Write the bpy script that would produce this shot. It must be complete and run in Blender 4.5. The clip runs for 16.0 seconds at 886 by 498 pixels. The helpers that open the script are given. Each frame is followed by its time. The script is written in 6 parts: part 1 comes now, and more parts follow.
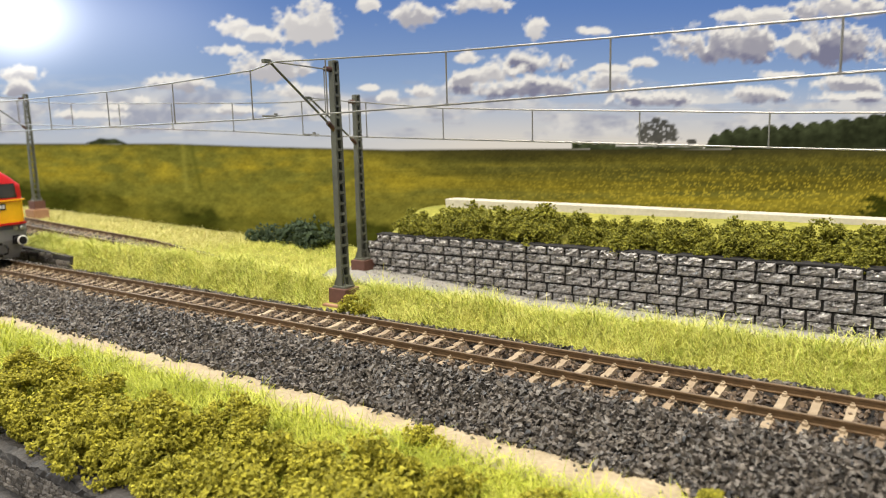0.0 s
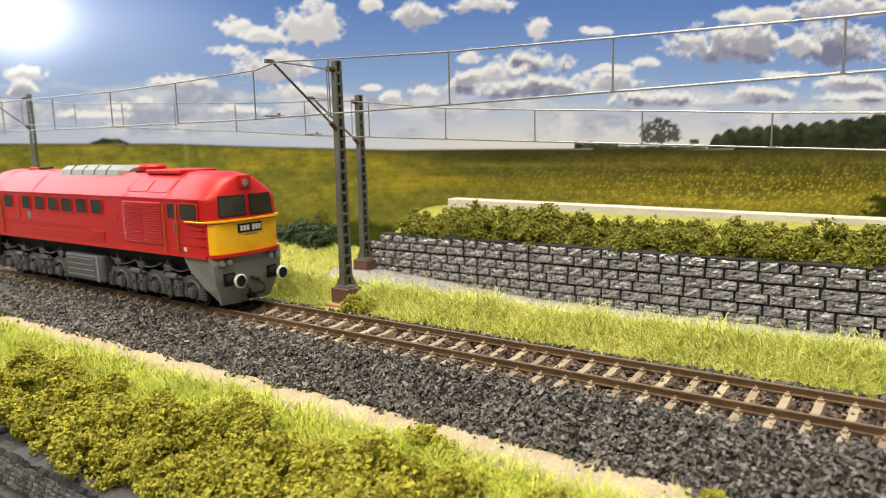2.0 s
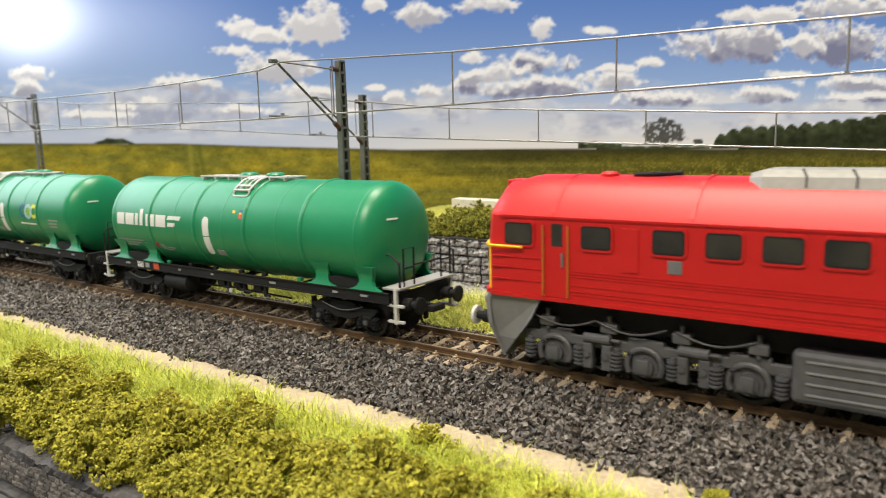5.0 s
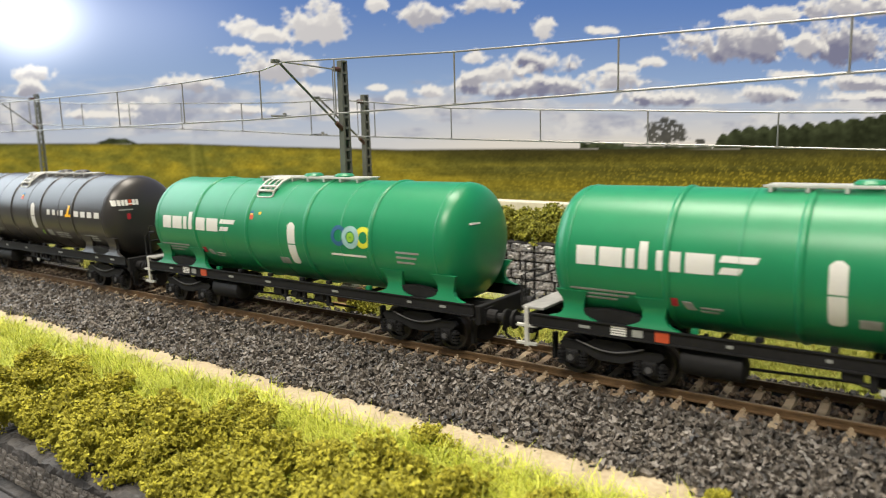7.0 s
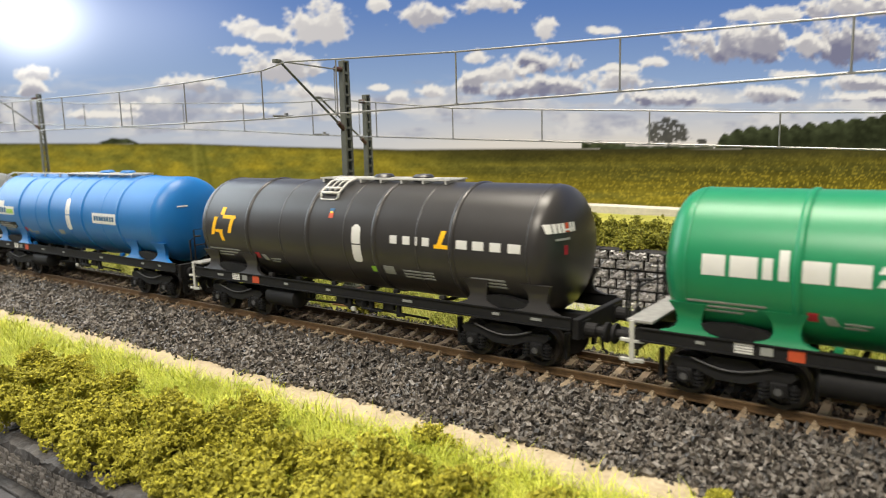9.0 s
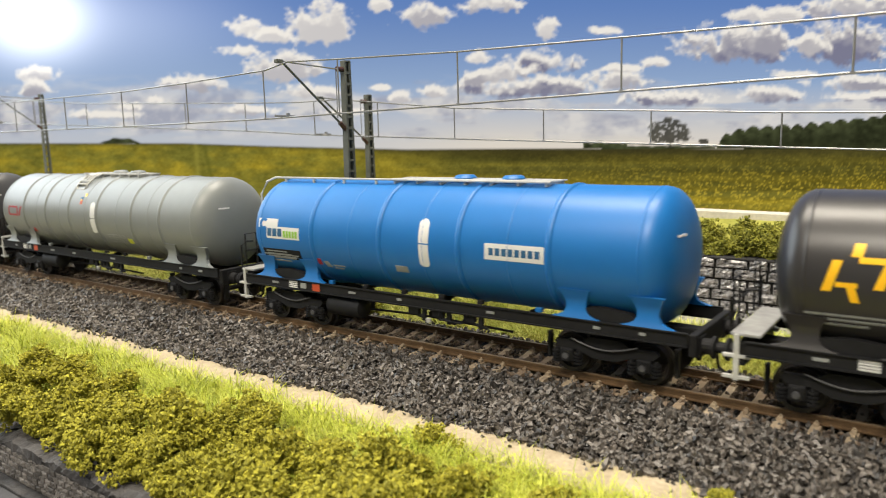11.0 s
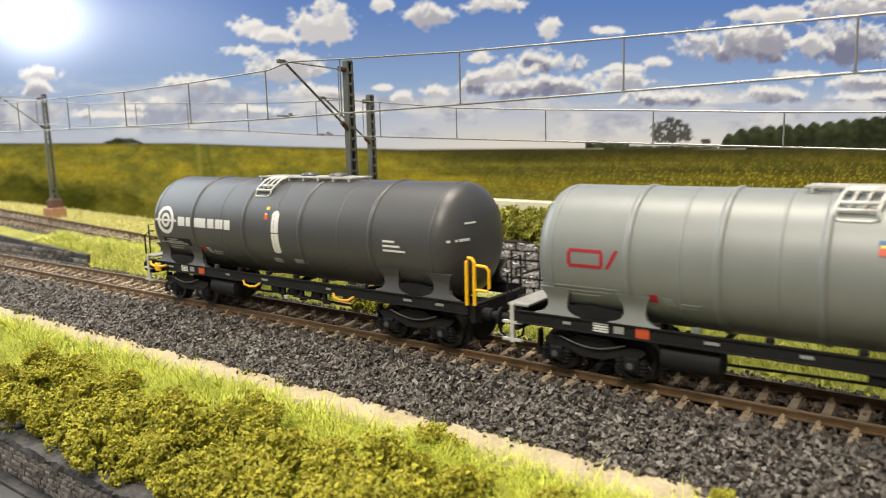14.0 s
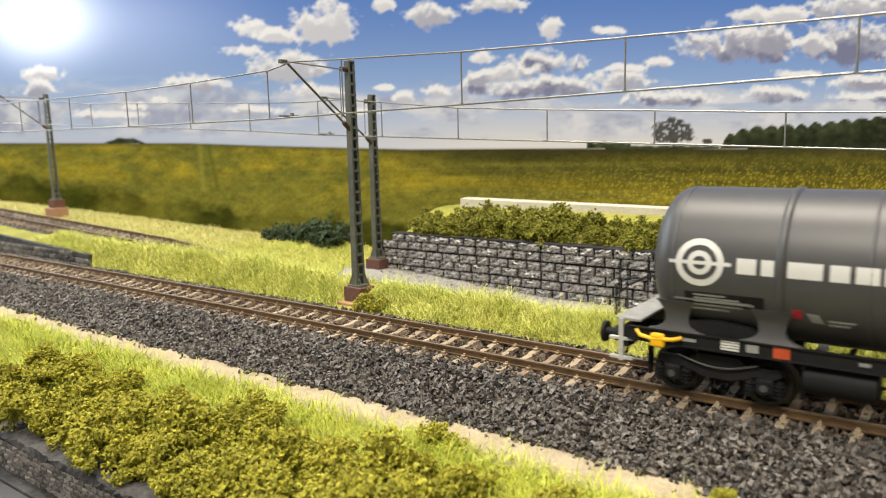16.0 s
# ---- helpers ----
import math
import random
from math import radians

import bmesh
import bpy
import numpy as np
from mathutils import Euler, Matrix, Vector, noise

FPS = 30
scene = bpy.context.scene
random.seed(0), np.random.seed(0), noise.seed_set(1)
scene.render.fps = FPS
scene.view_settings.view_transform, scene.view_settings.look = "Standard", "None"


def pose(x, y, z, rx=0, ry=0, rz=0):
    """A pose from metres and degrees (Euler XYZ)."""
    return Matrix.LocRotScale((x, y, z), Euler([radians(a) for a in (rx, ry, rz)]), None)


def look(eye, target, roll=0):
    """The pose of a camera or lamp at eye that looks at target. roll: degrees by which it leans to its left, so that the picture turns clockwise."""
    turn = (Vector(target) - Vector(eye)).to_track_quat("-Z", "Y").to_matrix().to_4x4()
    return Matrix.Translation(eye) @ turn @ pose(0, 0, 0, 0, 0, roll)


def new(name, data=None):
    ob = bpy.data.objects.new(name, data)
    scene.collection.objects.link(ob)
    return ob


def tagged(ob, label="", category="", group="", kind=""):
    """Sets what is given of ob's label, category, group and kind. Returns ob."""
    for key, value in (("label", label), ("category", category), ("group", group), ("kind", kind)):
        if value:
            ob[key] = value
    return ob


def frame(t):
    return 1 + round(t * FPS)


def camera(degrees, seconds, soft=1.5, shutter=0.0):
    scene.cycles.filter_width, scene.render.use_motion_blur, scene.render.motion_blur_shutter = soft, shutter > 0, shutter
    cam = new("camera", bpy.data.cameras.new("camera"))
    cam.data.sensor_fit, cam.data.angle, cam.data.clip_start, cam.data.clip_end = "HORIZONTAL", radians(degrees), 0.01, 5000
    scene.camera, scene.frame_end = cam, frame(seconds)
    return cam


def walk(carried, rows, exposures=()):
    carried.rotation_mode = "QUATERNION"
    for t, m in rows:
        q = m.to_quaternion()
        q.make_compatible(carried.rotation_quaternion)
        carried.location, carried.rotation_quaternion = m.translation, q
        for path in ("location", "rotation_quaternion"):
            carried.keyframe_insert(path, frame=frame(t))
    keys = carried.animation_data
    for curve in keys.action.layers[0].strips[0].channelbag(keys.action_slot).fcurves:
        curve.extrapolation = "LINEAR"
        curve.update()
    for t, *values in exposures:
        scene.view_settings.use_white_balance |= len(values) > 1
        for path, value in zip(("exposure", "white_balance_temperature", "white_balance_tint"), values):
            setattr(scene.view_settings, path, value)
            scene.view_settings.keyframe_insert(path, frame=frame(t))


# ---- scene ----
# One millimetre of the model railway (scale 1:87) in metres.
MM = 0.001
# The train's way along the track in millimetres since the start, by seconds.
SPEED = 100.85
RUN = [(0.0, 0.0), (0.5, 50.4), (1.0, 101.6), (1.5, 151.5), (2.0, 204.2), (2.5, 252.4), (3.0, 303.6), (3.5, 350.6), (4.0, 402.2),
       (4.2, 422.0), (4.9, 492.4), (5.6, 562.6), (6.3, 632.6), (6.5, 652.8), (7.0, 706.0), (7.5, 754.7), (8.0, 807.5), (8.5, 856.9),
       (9.0, 909.3), (9.2, 929.0), (9.9, 998.6), (10.6, 1068.4), (11.3, 1137.9), (11.5, 1158.2), (12.0, 1211.0), (12.5, 1260.7), (13.0, 1312.6),
       (13.5, 1359.9), (14.0, 1410.5), (14.5, 1460.3), (15.0, 1512.8), (15.5, 1563.2), (16.0, 1614.8)]

# ---- camera: held beside the layout, it pans a degree to the left and drifts a millimetre back ----
EYE = Vector((0.0, -0.1797, 0.0626))


def view(yaw, dx=0.0, dy=0.0, pitch=8.77, roll=-1.455):
    a, b = radians(yaw), radians(pitch)
    way = Vector((-math.sin(a) * math.cos(b), math.cos(a) * math.cos(b), -math.sin(b)))
    eye = EYE + Vector((dx * MM, dy * MM, 0))
    return look(eye, eye + way, roll)


cam = camera(62.39, 16.0, soft=1.0, shutter=0.2)
cam.data.dof.use_dof = True
cam.data.dof.focus_distance = 0.23
cam.data.dof.aperture_fstop = 25.0
PAN = [(0, 0.0, 0.0, 0.0), (2, 0.193, 0.1, -0.15), (4, 0.39, 0.22, -0.27), (6.5, 0.598, 0.36, -0.40), (8, 0.703, 0.42, -0.48), (9, 0.76, 0.46, -0.53),
       (11.5, 0.914, 0.57, -0.68), (13, 0.992, 0.61, -0.77), (14.5, 1.068, 0.64, -0.84), (16, 1.15, 0.72, -1.02)]
walk(cam, [(t, view(35.503 + d, dx, dy)) for t, d, dx, dy in PAN], exposures=[(0, 0.0), (16, 0.0)])

# ---- light: a lit hobby room with ceiling panels ----
world = bpy.data.worlds.new("room_air")
scene.world = world
world.use_nodes = True
world.node_tree.nodes["Background"].inputs[0].default_value = (0.9, 0.95, 1.0, 1)
world.node_tree.nodes["Background"].inputs[1].default_value = 0.15


def panel_lamp(name, x, y, z, sx, sy, watts, target):
    data = bpy.data.lights.new(name, "AREA")
    data.shape, data.size, data.size_y, data.energy = "RECTANGLE", sx, sy, watts
    data.color = (1.0, 0.91, 0.77)
    ob = new(name, data)
    ob.matrix_world = look((x, y, z), target)
    return tagged(ob, "white ceiling light panel over the layout", "lamp")


panel_lamp("ceiling_lamp", -0.2, 0.10, 1.40, 1.0, 0.35, 32.0, (-0.2, 0.02, 0))
def window_light():
    data = bpy.data.lights.new("window_daylight", "AREA")
    data.shape, data.size, data.size_y, data.energy = "RECTANGLE", 2.0, 1.4, 46.0
    data.color = (0.80, 0.91, 1.0)
    ob = new("window_daylight", data)
    ob.matrix_world = look((-2.2, -0.05, 0.9), (-0.3, 0.0, 0.03))
    tagged(ob, "cool daylight from the room's side window", "lamp")


window_light()
panel_lamp("ceiling_lamp", 0.05, -1.0, 1.25, 0.9, 0.35, 27.0, (-0.15, 0.0, 0))

# ---- materials ----


def mat(name, col, rough=0.6, metal=0.0, vary=0.15, scale=600.0, bump=0.0, col2=None, island=False, objrand=False, coat=0.0, crisp=1.0, deep=0.0003, spec=0.5):
    m = bpy.data.materials.new(name)
    m.use_nodes = True
    nt = m.node_tree
    b = nt.nodes["Principled BSDF"]
    b.inputs["Roughness"].default_value = rough
    b.inputs["Metallic"].default_value = metal
    b.inputs["Coat Weight"].default_value = coat
    b.inputs["Specular IOR Level"].default_value = spec
    tc = nt.nodes.new("ShaderNodeTexCoord")
    n1 = nt.nodes.new("ShaderNodeTexNoise")
    n1.inputs["Scale"].default_value = scale
    n1.inputs["Detail"].default_value = 5
    n2 = nt.nodes.new("ShaderNodeTexNoise")
    n2.inputs["Scale"].default_value = scale * 0.12
    n2.inputs["Detail"].default_value = 3
    nt.links.new(tc.outputs["Object"], n1.inputs["Vector"])
    nt.links.new(tc.outputs["Object"], n2.inputs["Vector"])
    add = nt.nodes.new("ShaderNodeMath")
    add.operation = "ADD"
    nt.links.new(n1.outputs["Fac"], add.inputs[0])
    nt.links.new(n2.outputs["Fac"], add.inputs[1])
    fac = add.outputs[0]
    if island or objrand:
        if island:
            g = nt.nodes.new("ShaderNodeNewGeometry")
            src = g.outputs["Random Per Island"]
        else:
            g = nt.nodes.new("ShaderNodeObjectInfo")
            src = g.outputs["Random"]
        mul = nt.nodes.new("ShaderNodeMath")
        mul.operation = "MULTIPLY_ADD"
        mul.inputs[1].default_value = 1.0
        nt.links.new(src, mul.inputs[0])
        half = nt.nodes.new("ShaderNodeMath")
        half.operation = "MULTIPLY"
        half.inputs[1].default_value = 0.5
        nt.links.new(fac, half.inputs[0])
        nt.links.new(half.outputs[0], mul.inputs[2])
        fac = mul.outputs[0]
        lo, hi = 0.35, 1.65
    else:
        lo, hi = 0.65, 1.35
    mid = (lo + hi) / 2
    lo, hi = mid + (lo - mid) * crisp, mid + (hi - mid) * crisp
    mr = nt.nodes.new("ShaderNodeMapRange")
    mr.inputs["From Min"].default_value = lo
    mr.inputs["From Max"].default_value = hi
    nt.links.new(fac, mr.inputs["Value"])
    mix = nt.nodes.new("ShaderNodeMix")
    mix.data_type = "RGBA"
    c2 = col2 if col2 else tuple(min(1.0, c * (1 + vary)) for c in col)
    c1 = col if col2 else tuple(c * (1 - vary) for c in col)
    mix.inputs["A"].default_value = (*c1, 1)
    mix.inputs["B"].default_value = (*c2, 1)
    nt.links.new(mr.outputs["Result"], mix.inputs["Factor"])
    nt.links.new(mix.outputs["Result"], b.inputs["Base Color"])
    if bump:
        bp = nt.nodes.new("ShaderNodeBump")
        bp.inputs["Strength"].default_value = bump
        bp.inputs["Distance"].default_value = deep
        nt.links.new(n1.outputs["Fac"], bp.inputs["Height"])
        nt.links.new(bp.outputs["Normal"], b.inputs["Normal"])
    return m


M = {
    "red": mat("red_paint", (0.50, 0.012, 0.011), 0.42, vary=0.06, scale=300, spec=0.4),
    "yellow": mat("yellow_paint", (0.95, 0.52, 0.012), 0.4, vary=0.05),
    "grey": mat("grey_frame_paint", (0.075, 0.075, 0.08), 0.5, vary=0.2),
    "rust": mat("dull_orange_paint", (0.42, 0.13, 0.015), 0.45),
    "skirt": mat("light_grey_paint", (0.21, 0.21, 0.215), 0.5, vary=0.1),
    "black": mat("black_frame_paint", (0.012, 0.012, 0.013), 0.65, vary=0.3, spec=0.22),
    "glass": mat("dark_cab_glass", (0.01, 0.011, 0.01), 0.06, scale=90, col2=(0.06, 0.055, 0.04)),
    "louvre": mat("light_grey_roof_paint", (0.26, 0.255, 0.23), 0.5),
    "walkgrey": mat("pale_grey_walkway_paint", (0.5, 0.5, 0.47), 0.5),
    "silver": mat("silver_metal", (0.4, 0.4, 0.4), 0.3, 0.85),
    "white": mat("white_print", (0.68, 0.68, 0.66), 0.5, vary=0.04),
    "green": mat("green_tank_paint", (0.008, 0.205, 0.085), 0.36, vary=0.06, scale=200),
    "tankblack": mat("black_tank_paint", (0.032, 0.030, 0.030), 0.34, vary=0.1, scale=200),
    "blue": mat("blue_tank_paint", (0.008, 0.14, 0.43), 0.42, vary=0.05, scale=200),
    "tankgrey": mat("light_grey_tank_paint", (0.20, 0.215, 0.21), 0.4, vary=0.05, scale=200),
    "darkgrey": mat("dark_grey_tank_paint", (0.062, 0.062, 0.065), 0.42, vary=0.08, scale=200),
    "orange": mat("orange_red_print", (0.5, 0.075, 0.025), 0.5),
    "redprint": mat("red_print", (0.36, 0.015, 0.03), 0.5),
    "blueprint": mat("blue_print", (0.02, 0.1, 0.22), 0.5),
    "paleblue": mat("pale_blue_print", (0.3, 0.5, 0.5), 0.5),
    "limeyellow": mat("lime_yellow_print", (0.65, 0.66, 0.04), 0.5),
    "lime": mat("lime_green_print", (0.25, 0.5, 0.04), 0.5),
    "faint": mat("faded_grey_print", (0.27, 0.28, 0.27), 0.6),
    "rail": mat("rusty_brown_rail", (0.13, 0.08, 0.04), 0.5, 0.3, vary=0.35, scale=500, bump=0.2),
    "wheel": mat("dark_wheel_steel", (0.035, 0.03, 0.027), 0.42, 0.5, vary=0.3),
    "platform": mat("grey_platform_plastic", (0.3, 0.3, 0.29), 0.55, vary=0.2, scale=500),
    "railtop": mat("worn_rail_head", (0.3, 0.22, 0.15), 0.36, 0.6, vary=0.2),
    "sleeper": mat("tan_plastic_sleeper", (0.19, 0.13, 0.08), 0.8, scale=900, bump=0.5, col2=(0.43, 0.35, 0.24), objrand=True),
    "ballast": mat("dark_grey_ballast", (0.008, 0.007, 0.006), 0.42, scale=1500, bump=0.6, col2=(0.165, 0.145, 0.125), island=True, crisp=0.9),
    "brownstone": mat("brown_track_ballast", (0.022, 0.015, 0.011), 0.7, scale=1500, bump=0.5, col2=(0.21, 0.15, 0.10), island=True, crisp=0.85),
    "bed": mat("dark_ballast_bed", (0.016, 0.014, 0.013), 0.9, scale=900, bump=0.8),
    "sand": mat("pale_sand", (0.27, 0.215, 0.135), 0.95, scale=900, bump=0.9, col2=(0.44, 0.37, 0.25)),
    "soil": mat("brown_green_earth", (0.16, 0.17, 0.02), 0.95, scale=500, bump=0.8, col2=(0.36, 0.34, 0.06)),
    "gravel": mat("grey_gravel_path", (0.25, 0.24, 0.22), 0.9, scale=900, bump=0.8),
    "grass": mat("bright_green_grass", (0.24, 0.31, 0.012), 0.55, scale=60, col2=(0.62, 0.62, 0.075), island=True),
    "drygrass": mat("yellow_green_grass", (0.29, 0.38, 0.02), 0.55, scale=60, col2=(0.74, 0.69, 0.20), island=True),
    "palegrass": mat("pale_dry_grass", (0.42, 0.40, 0.11), 0.7, scale=60, col2=(0.72, 0.66, 0.30), island=True),
    "foam": mat("olive_foam_foliage", (0.14, 0.135, 0.008), 0.85, scale=110, col2=(0.47, 0.435, 0.036), island=True),
    "hedge": mat("green_foam_foliage", (0.085, 0.09, 0.005), 0.85, scale=80, col2=(0.29, 0.28, 0.022), island=True),
    "darkbush": mat("dark_green_foam", (0.02, 0.04, 0.018), 0.85, scale=60, col2=(0.06, 0.09, 0.045), island=True),
    "stone": mat("dark_grey_cut_stone", (0.012, 0.011, 0.011), 0.25, scale=600, bump=1.0, col2=(0.46, 0.44, 0.43), crisp=0.55, deep=0.001, coat=0.5),
    "mortar": mat("black_mortar", (0.012, 0.011, 0.011), 0.85, bump=0.4),
    "cobble": mat("grey_paver", (0.035, 0.032, 0.03), 0.6, scale=700, bump=0.8, col2=(0.24, 0.22, 0.2), objrand=True),
    "fascia": mat("dark_grey_plaster", (0.012, 0.011, 0.011), 0.7, scale=420, bump=1.0, col2=(0.075, 0.07, 0.068), deep=0.001),
    "road": mat("grey_asphalt", (0.055, 0.055, 0.06), 0.85, scale=900, bump=0.4),
    "mast": mat("grey_green_mast_paint", (0.115, 0.12, 0.095), 0.5, scale=300, vary=0.3),
    "plinth": mat("brown_brick_plinth", (0.13, 0.06, 0.045), 0.8, scale=500, bump=0.4),
    "brick": mat("orange_brick_footing", (0.36, 0.2, 0.12), 0.85, scale=500, bump=0.4),
    "wire": mat("grey_wire", (0.3, 0.3, 0.29), 0.4, 0.5),
    "insul": mat("brown_insulator", (0.07, 0.03, 0.02), 0.35),
    "board": mat("white_foam_board", (0.6, 0.56, 0.48), 0.85),
    "wallpaint": mat("white_room_paint", (0.5, 0.49, 0.47), 0.9, vary=0.04, scale=5),
    "floor": mat("grey_carpet", (0.2, 0.19, 0.18), 0.95, scale=50),
}

# ---- mesh helpers, all in millimetres ----


def part(name, bm, material, parent=None, label="", smooth=False):
    me = bpy.data.meshes.new(name)
    bmesh.ops.recalc_face_normals(bm, faces=bm.faces)
    bm.to_mesh(me)
    bm.free()
    return hang(name, me, material, parent, label, smooth)


def hang(name, me, material, parent=None, label="", smooth=False):
    if not me.get("scaled"):
        me.transform(Matrix.Scale(MM, 4))
        me["scaled"] = 1
    if not me.materials:
        me.materials.append(M[material])
    if smooth == 2:
        me.polygons.foreach_set("use_smooth", [True] * len(me.polygons))
        me.set_sharp_from_angle(angle=radians(28))
    elif smooth:
        me.polygons.foreach_set("use_smooth", [True] * len(me.polygons))
    ob = new(name, me)
    ob.parent = parent
    if label:
        ob["label"] = label
    return ob


def empty(name, x=0, y=0, z=0):
    ob = new(name)
    ob.empty_display_size = 0.01
    ob.location = (x * MM, y * MM, z * MM)
    return ob


def box(bm, x0, x1, y0, y1, z0, z1, r=0.0):
    vs = [bm.verts.new((x, y, z)) for x in (x0, x1) for y in (y0, y1) for z in (z0, z1)]
    fs = [bm.faces.new([vs[i] for i in f]) for f in ((0, 1, 3, 2), (4, 6, 7, 5), (0, 4, 5, 1), (2, 3, 7, 6), (0, 2, 6, 4), (1, 5, 7, 3))]
    if r:
        es = list({e for f in fs for e in f.edges})
        bmesh.ops.bevel(bm, geom=es, offset=r, segments=2, affect="EDGES", profile=0.5)
    return bm


def bx(*a):
    return box(bmesh.new(), *a)


def rod(bm, a, b, r, seg=8, r2=None):
    a, b = Vector(a), Vector(b)
    q = (b - a).to_track_quat("Z", "Y")
    r2 = r if r2 is None else r2
    rings = []
    for c, rr in ((a, r), (b, r2)):
        rings.append([bm.verts.new(c + q @ Vector((rr * math.cos(2 * math.pi * i / seg), rr * math.sin(2 * math.pi * i / seg), 0))) for i in range(seg)])
    for i in range(seg):
        bm.faces.new((rings[0][i], rings[0][(i + 1) % seg], rings[1][(i + 1) % seg], rings[1][i]))
    bm.faces.new(rings[0][::-1])
    bm.faces.new(rings[1])
    return bm


def path_rod(bm, pts, r, seg=6):
    """A bent round rod through the points, in one skin."""
    pts = [Vector(p) for p in pts]
    rings = []
    for i, p in enumerate(pts):
        d = (pts[min(i + 1, len(pts) - 1)] - pts[max(i - 1, 0)]).normalized()
        side = d.cross(Vector((0.13, 0.31, 1)) if abs(d.z) < 0.8 else Vector((1, 0.2, 0.1))).normalized()
        up = side.cross(d)
        rings.append([bm.verts.new(p + r * (side * math.cos(2 * math.pi * k / seg) + up * math.sin(2 * math.pi * k / seg))) for k in range(seg)])
    for p, q in zip(rings, rings[1:]):
        for k in range(seg):
            bm.faces.new((p[k], p[(k + 1) % seg], q[(k + 1) % seg], q[k]))
    bm.faces.new(rings[0][::-1])
    bm.faces.new(rings[-1])
    return bm


def turned(bm, prof, seg=40, cy=0.0, cz=0.0):
    """A body turned round the x axis from (x, radius) pairs."""
    rings = []
    for x, r in prof:
        rings.append([bm.verts.new((x, cy + r * math.sin(2 * math.pi * i / seg), cz + r * math.cos(2 * math.pi * i / seg))) for i in range(seg)])
    for p, q in zip(rings, rings[1:]):
        for i in range(seg):
            bm.faces.new((p[i], p[(i + 1) % seg], q[(i + 1) % seg], q[i]))
    bm.faces.new(rings[0])
    bm.faces.new(rings[-1][::-1])
    return bm


def wheel_bm(r, half=8.2):
    """A wheelset on the y axis: two flanged wheels with spokes' relief and an axle."""
    bm = bmesh.new()
    for s in (-1, 1):
        prof = [(0.0, 0.8), (2.2, 0.8), (2.2, 1.8), (1.6, 2.0), (1.5, r - 1.3), (2.3, r - 1.0), (2.4, r), (0.2, r), (0.1, r + 0.9), (-0.5, r + 0.9), (-0.5, 0.8)]
        rings = []
        for y, rr in prof:
            rings.append([bm.verts.new((rr * math.cos(2 * math.pi * i / 24), s * (half - 1.0 + y), rr * math.sin(2 * math.pi * i / 24))) for i in range(24)])
        for p, q in zip(rings, rings[1:]):
            for i in range(24):
                bm.faces.new((p[i], p[(i + 1) % 24], q[(i + 1) % 24], q[i]))
        for i in range(6):
            a = i * math.pi / 3
            rod(bm, (1.9 * math.cos(a), s * (half + 0.7), 1.9 * math.sin(a)), ((r - 1.2) * math.cos(a), s * (half + 0.7), (r - 1.2) * math.sin(a)), 0.28, 5)
    rod(bm, (0, -half, 0), (0, half, 0), 0.9, 10)
    return bm


def fast_mesh(name, verts, faces):
    me = bpy.data.meshes.new(name)
    n, k = len(faces), faces.shape[1]
    me.vertices.add(len(verts))
    me.vertices.foreach_set("co", np.ascontiguousarray(verts, dtype=np.float32).ravel())
    me.loops.add(n * k)
    me.loops.foreach_set("vertex_index", np.ascontiguousarray(faces, dtype=np.int32).ravel())
    me.polygons.add(n)
    me.polygons.foreach_set("loop_start", np.arange(0, n * k, k, dtype=np.int32))
    me.polygons.foreach_set("use_smooth", [False] * n)
    me.update(calc_edges=True)
    return me


rng = np.random.default_rng(7)


def turns(n):
    q = rng.normal(size=(n, 4))
    q /= np.linalg.norm(q, axis=1)[:, None]
    w, x, y, z = q.T
    return np.stack([1 - 2 * (y * y + z * z), 2 * (x * y - z * w), 2 * (x * z + y * w), 2 * (x * y + z * w), 1 - 2 * (x * x + z * z), 2 * (y * z - x * w),
                     2 * (x * z - y * w), 2 * (y * z + x * w), 1 - 2 * (x * x + y * y)], 1).reshape(n, 3, 3)


STONE_V = np.array([(x, y, z) for x in (-1, 1) for y in (-1, 1) for z in (-1, 1)], float) * 0.72
STONE_F = np.array([(0, 1, 3, 2), (4, 6, 7, 5), (0, 4, 5, 1), (2, 3, 7, 6), (0, 2, 6, 4), (1, 5, 7, 3)])


def scattered(name, tv, tf, pos, size, squash=(1, 1, 1), jitter=0.25):
    """One mesh of many turned and jittered copies of a small piece."""
    n = len(pos)
    v = tv[None] * (1 + rng.normal(size=(n, len(tv), 1)) * jitter) * np.array(squash)
    v = np.einsum("nij,nkj->nki", turns(n), v) * size[:, None, None] + pos[:, None, :]
    f = tf[None] + (np.arange(n) * len(tv))[:, None, None]
    return fast_mesh(name, v.reshape(-1, 3), f.reshape(-1, tf.shape[1]))


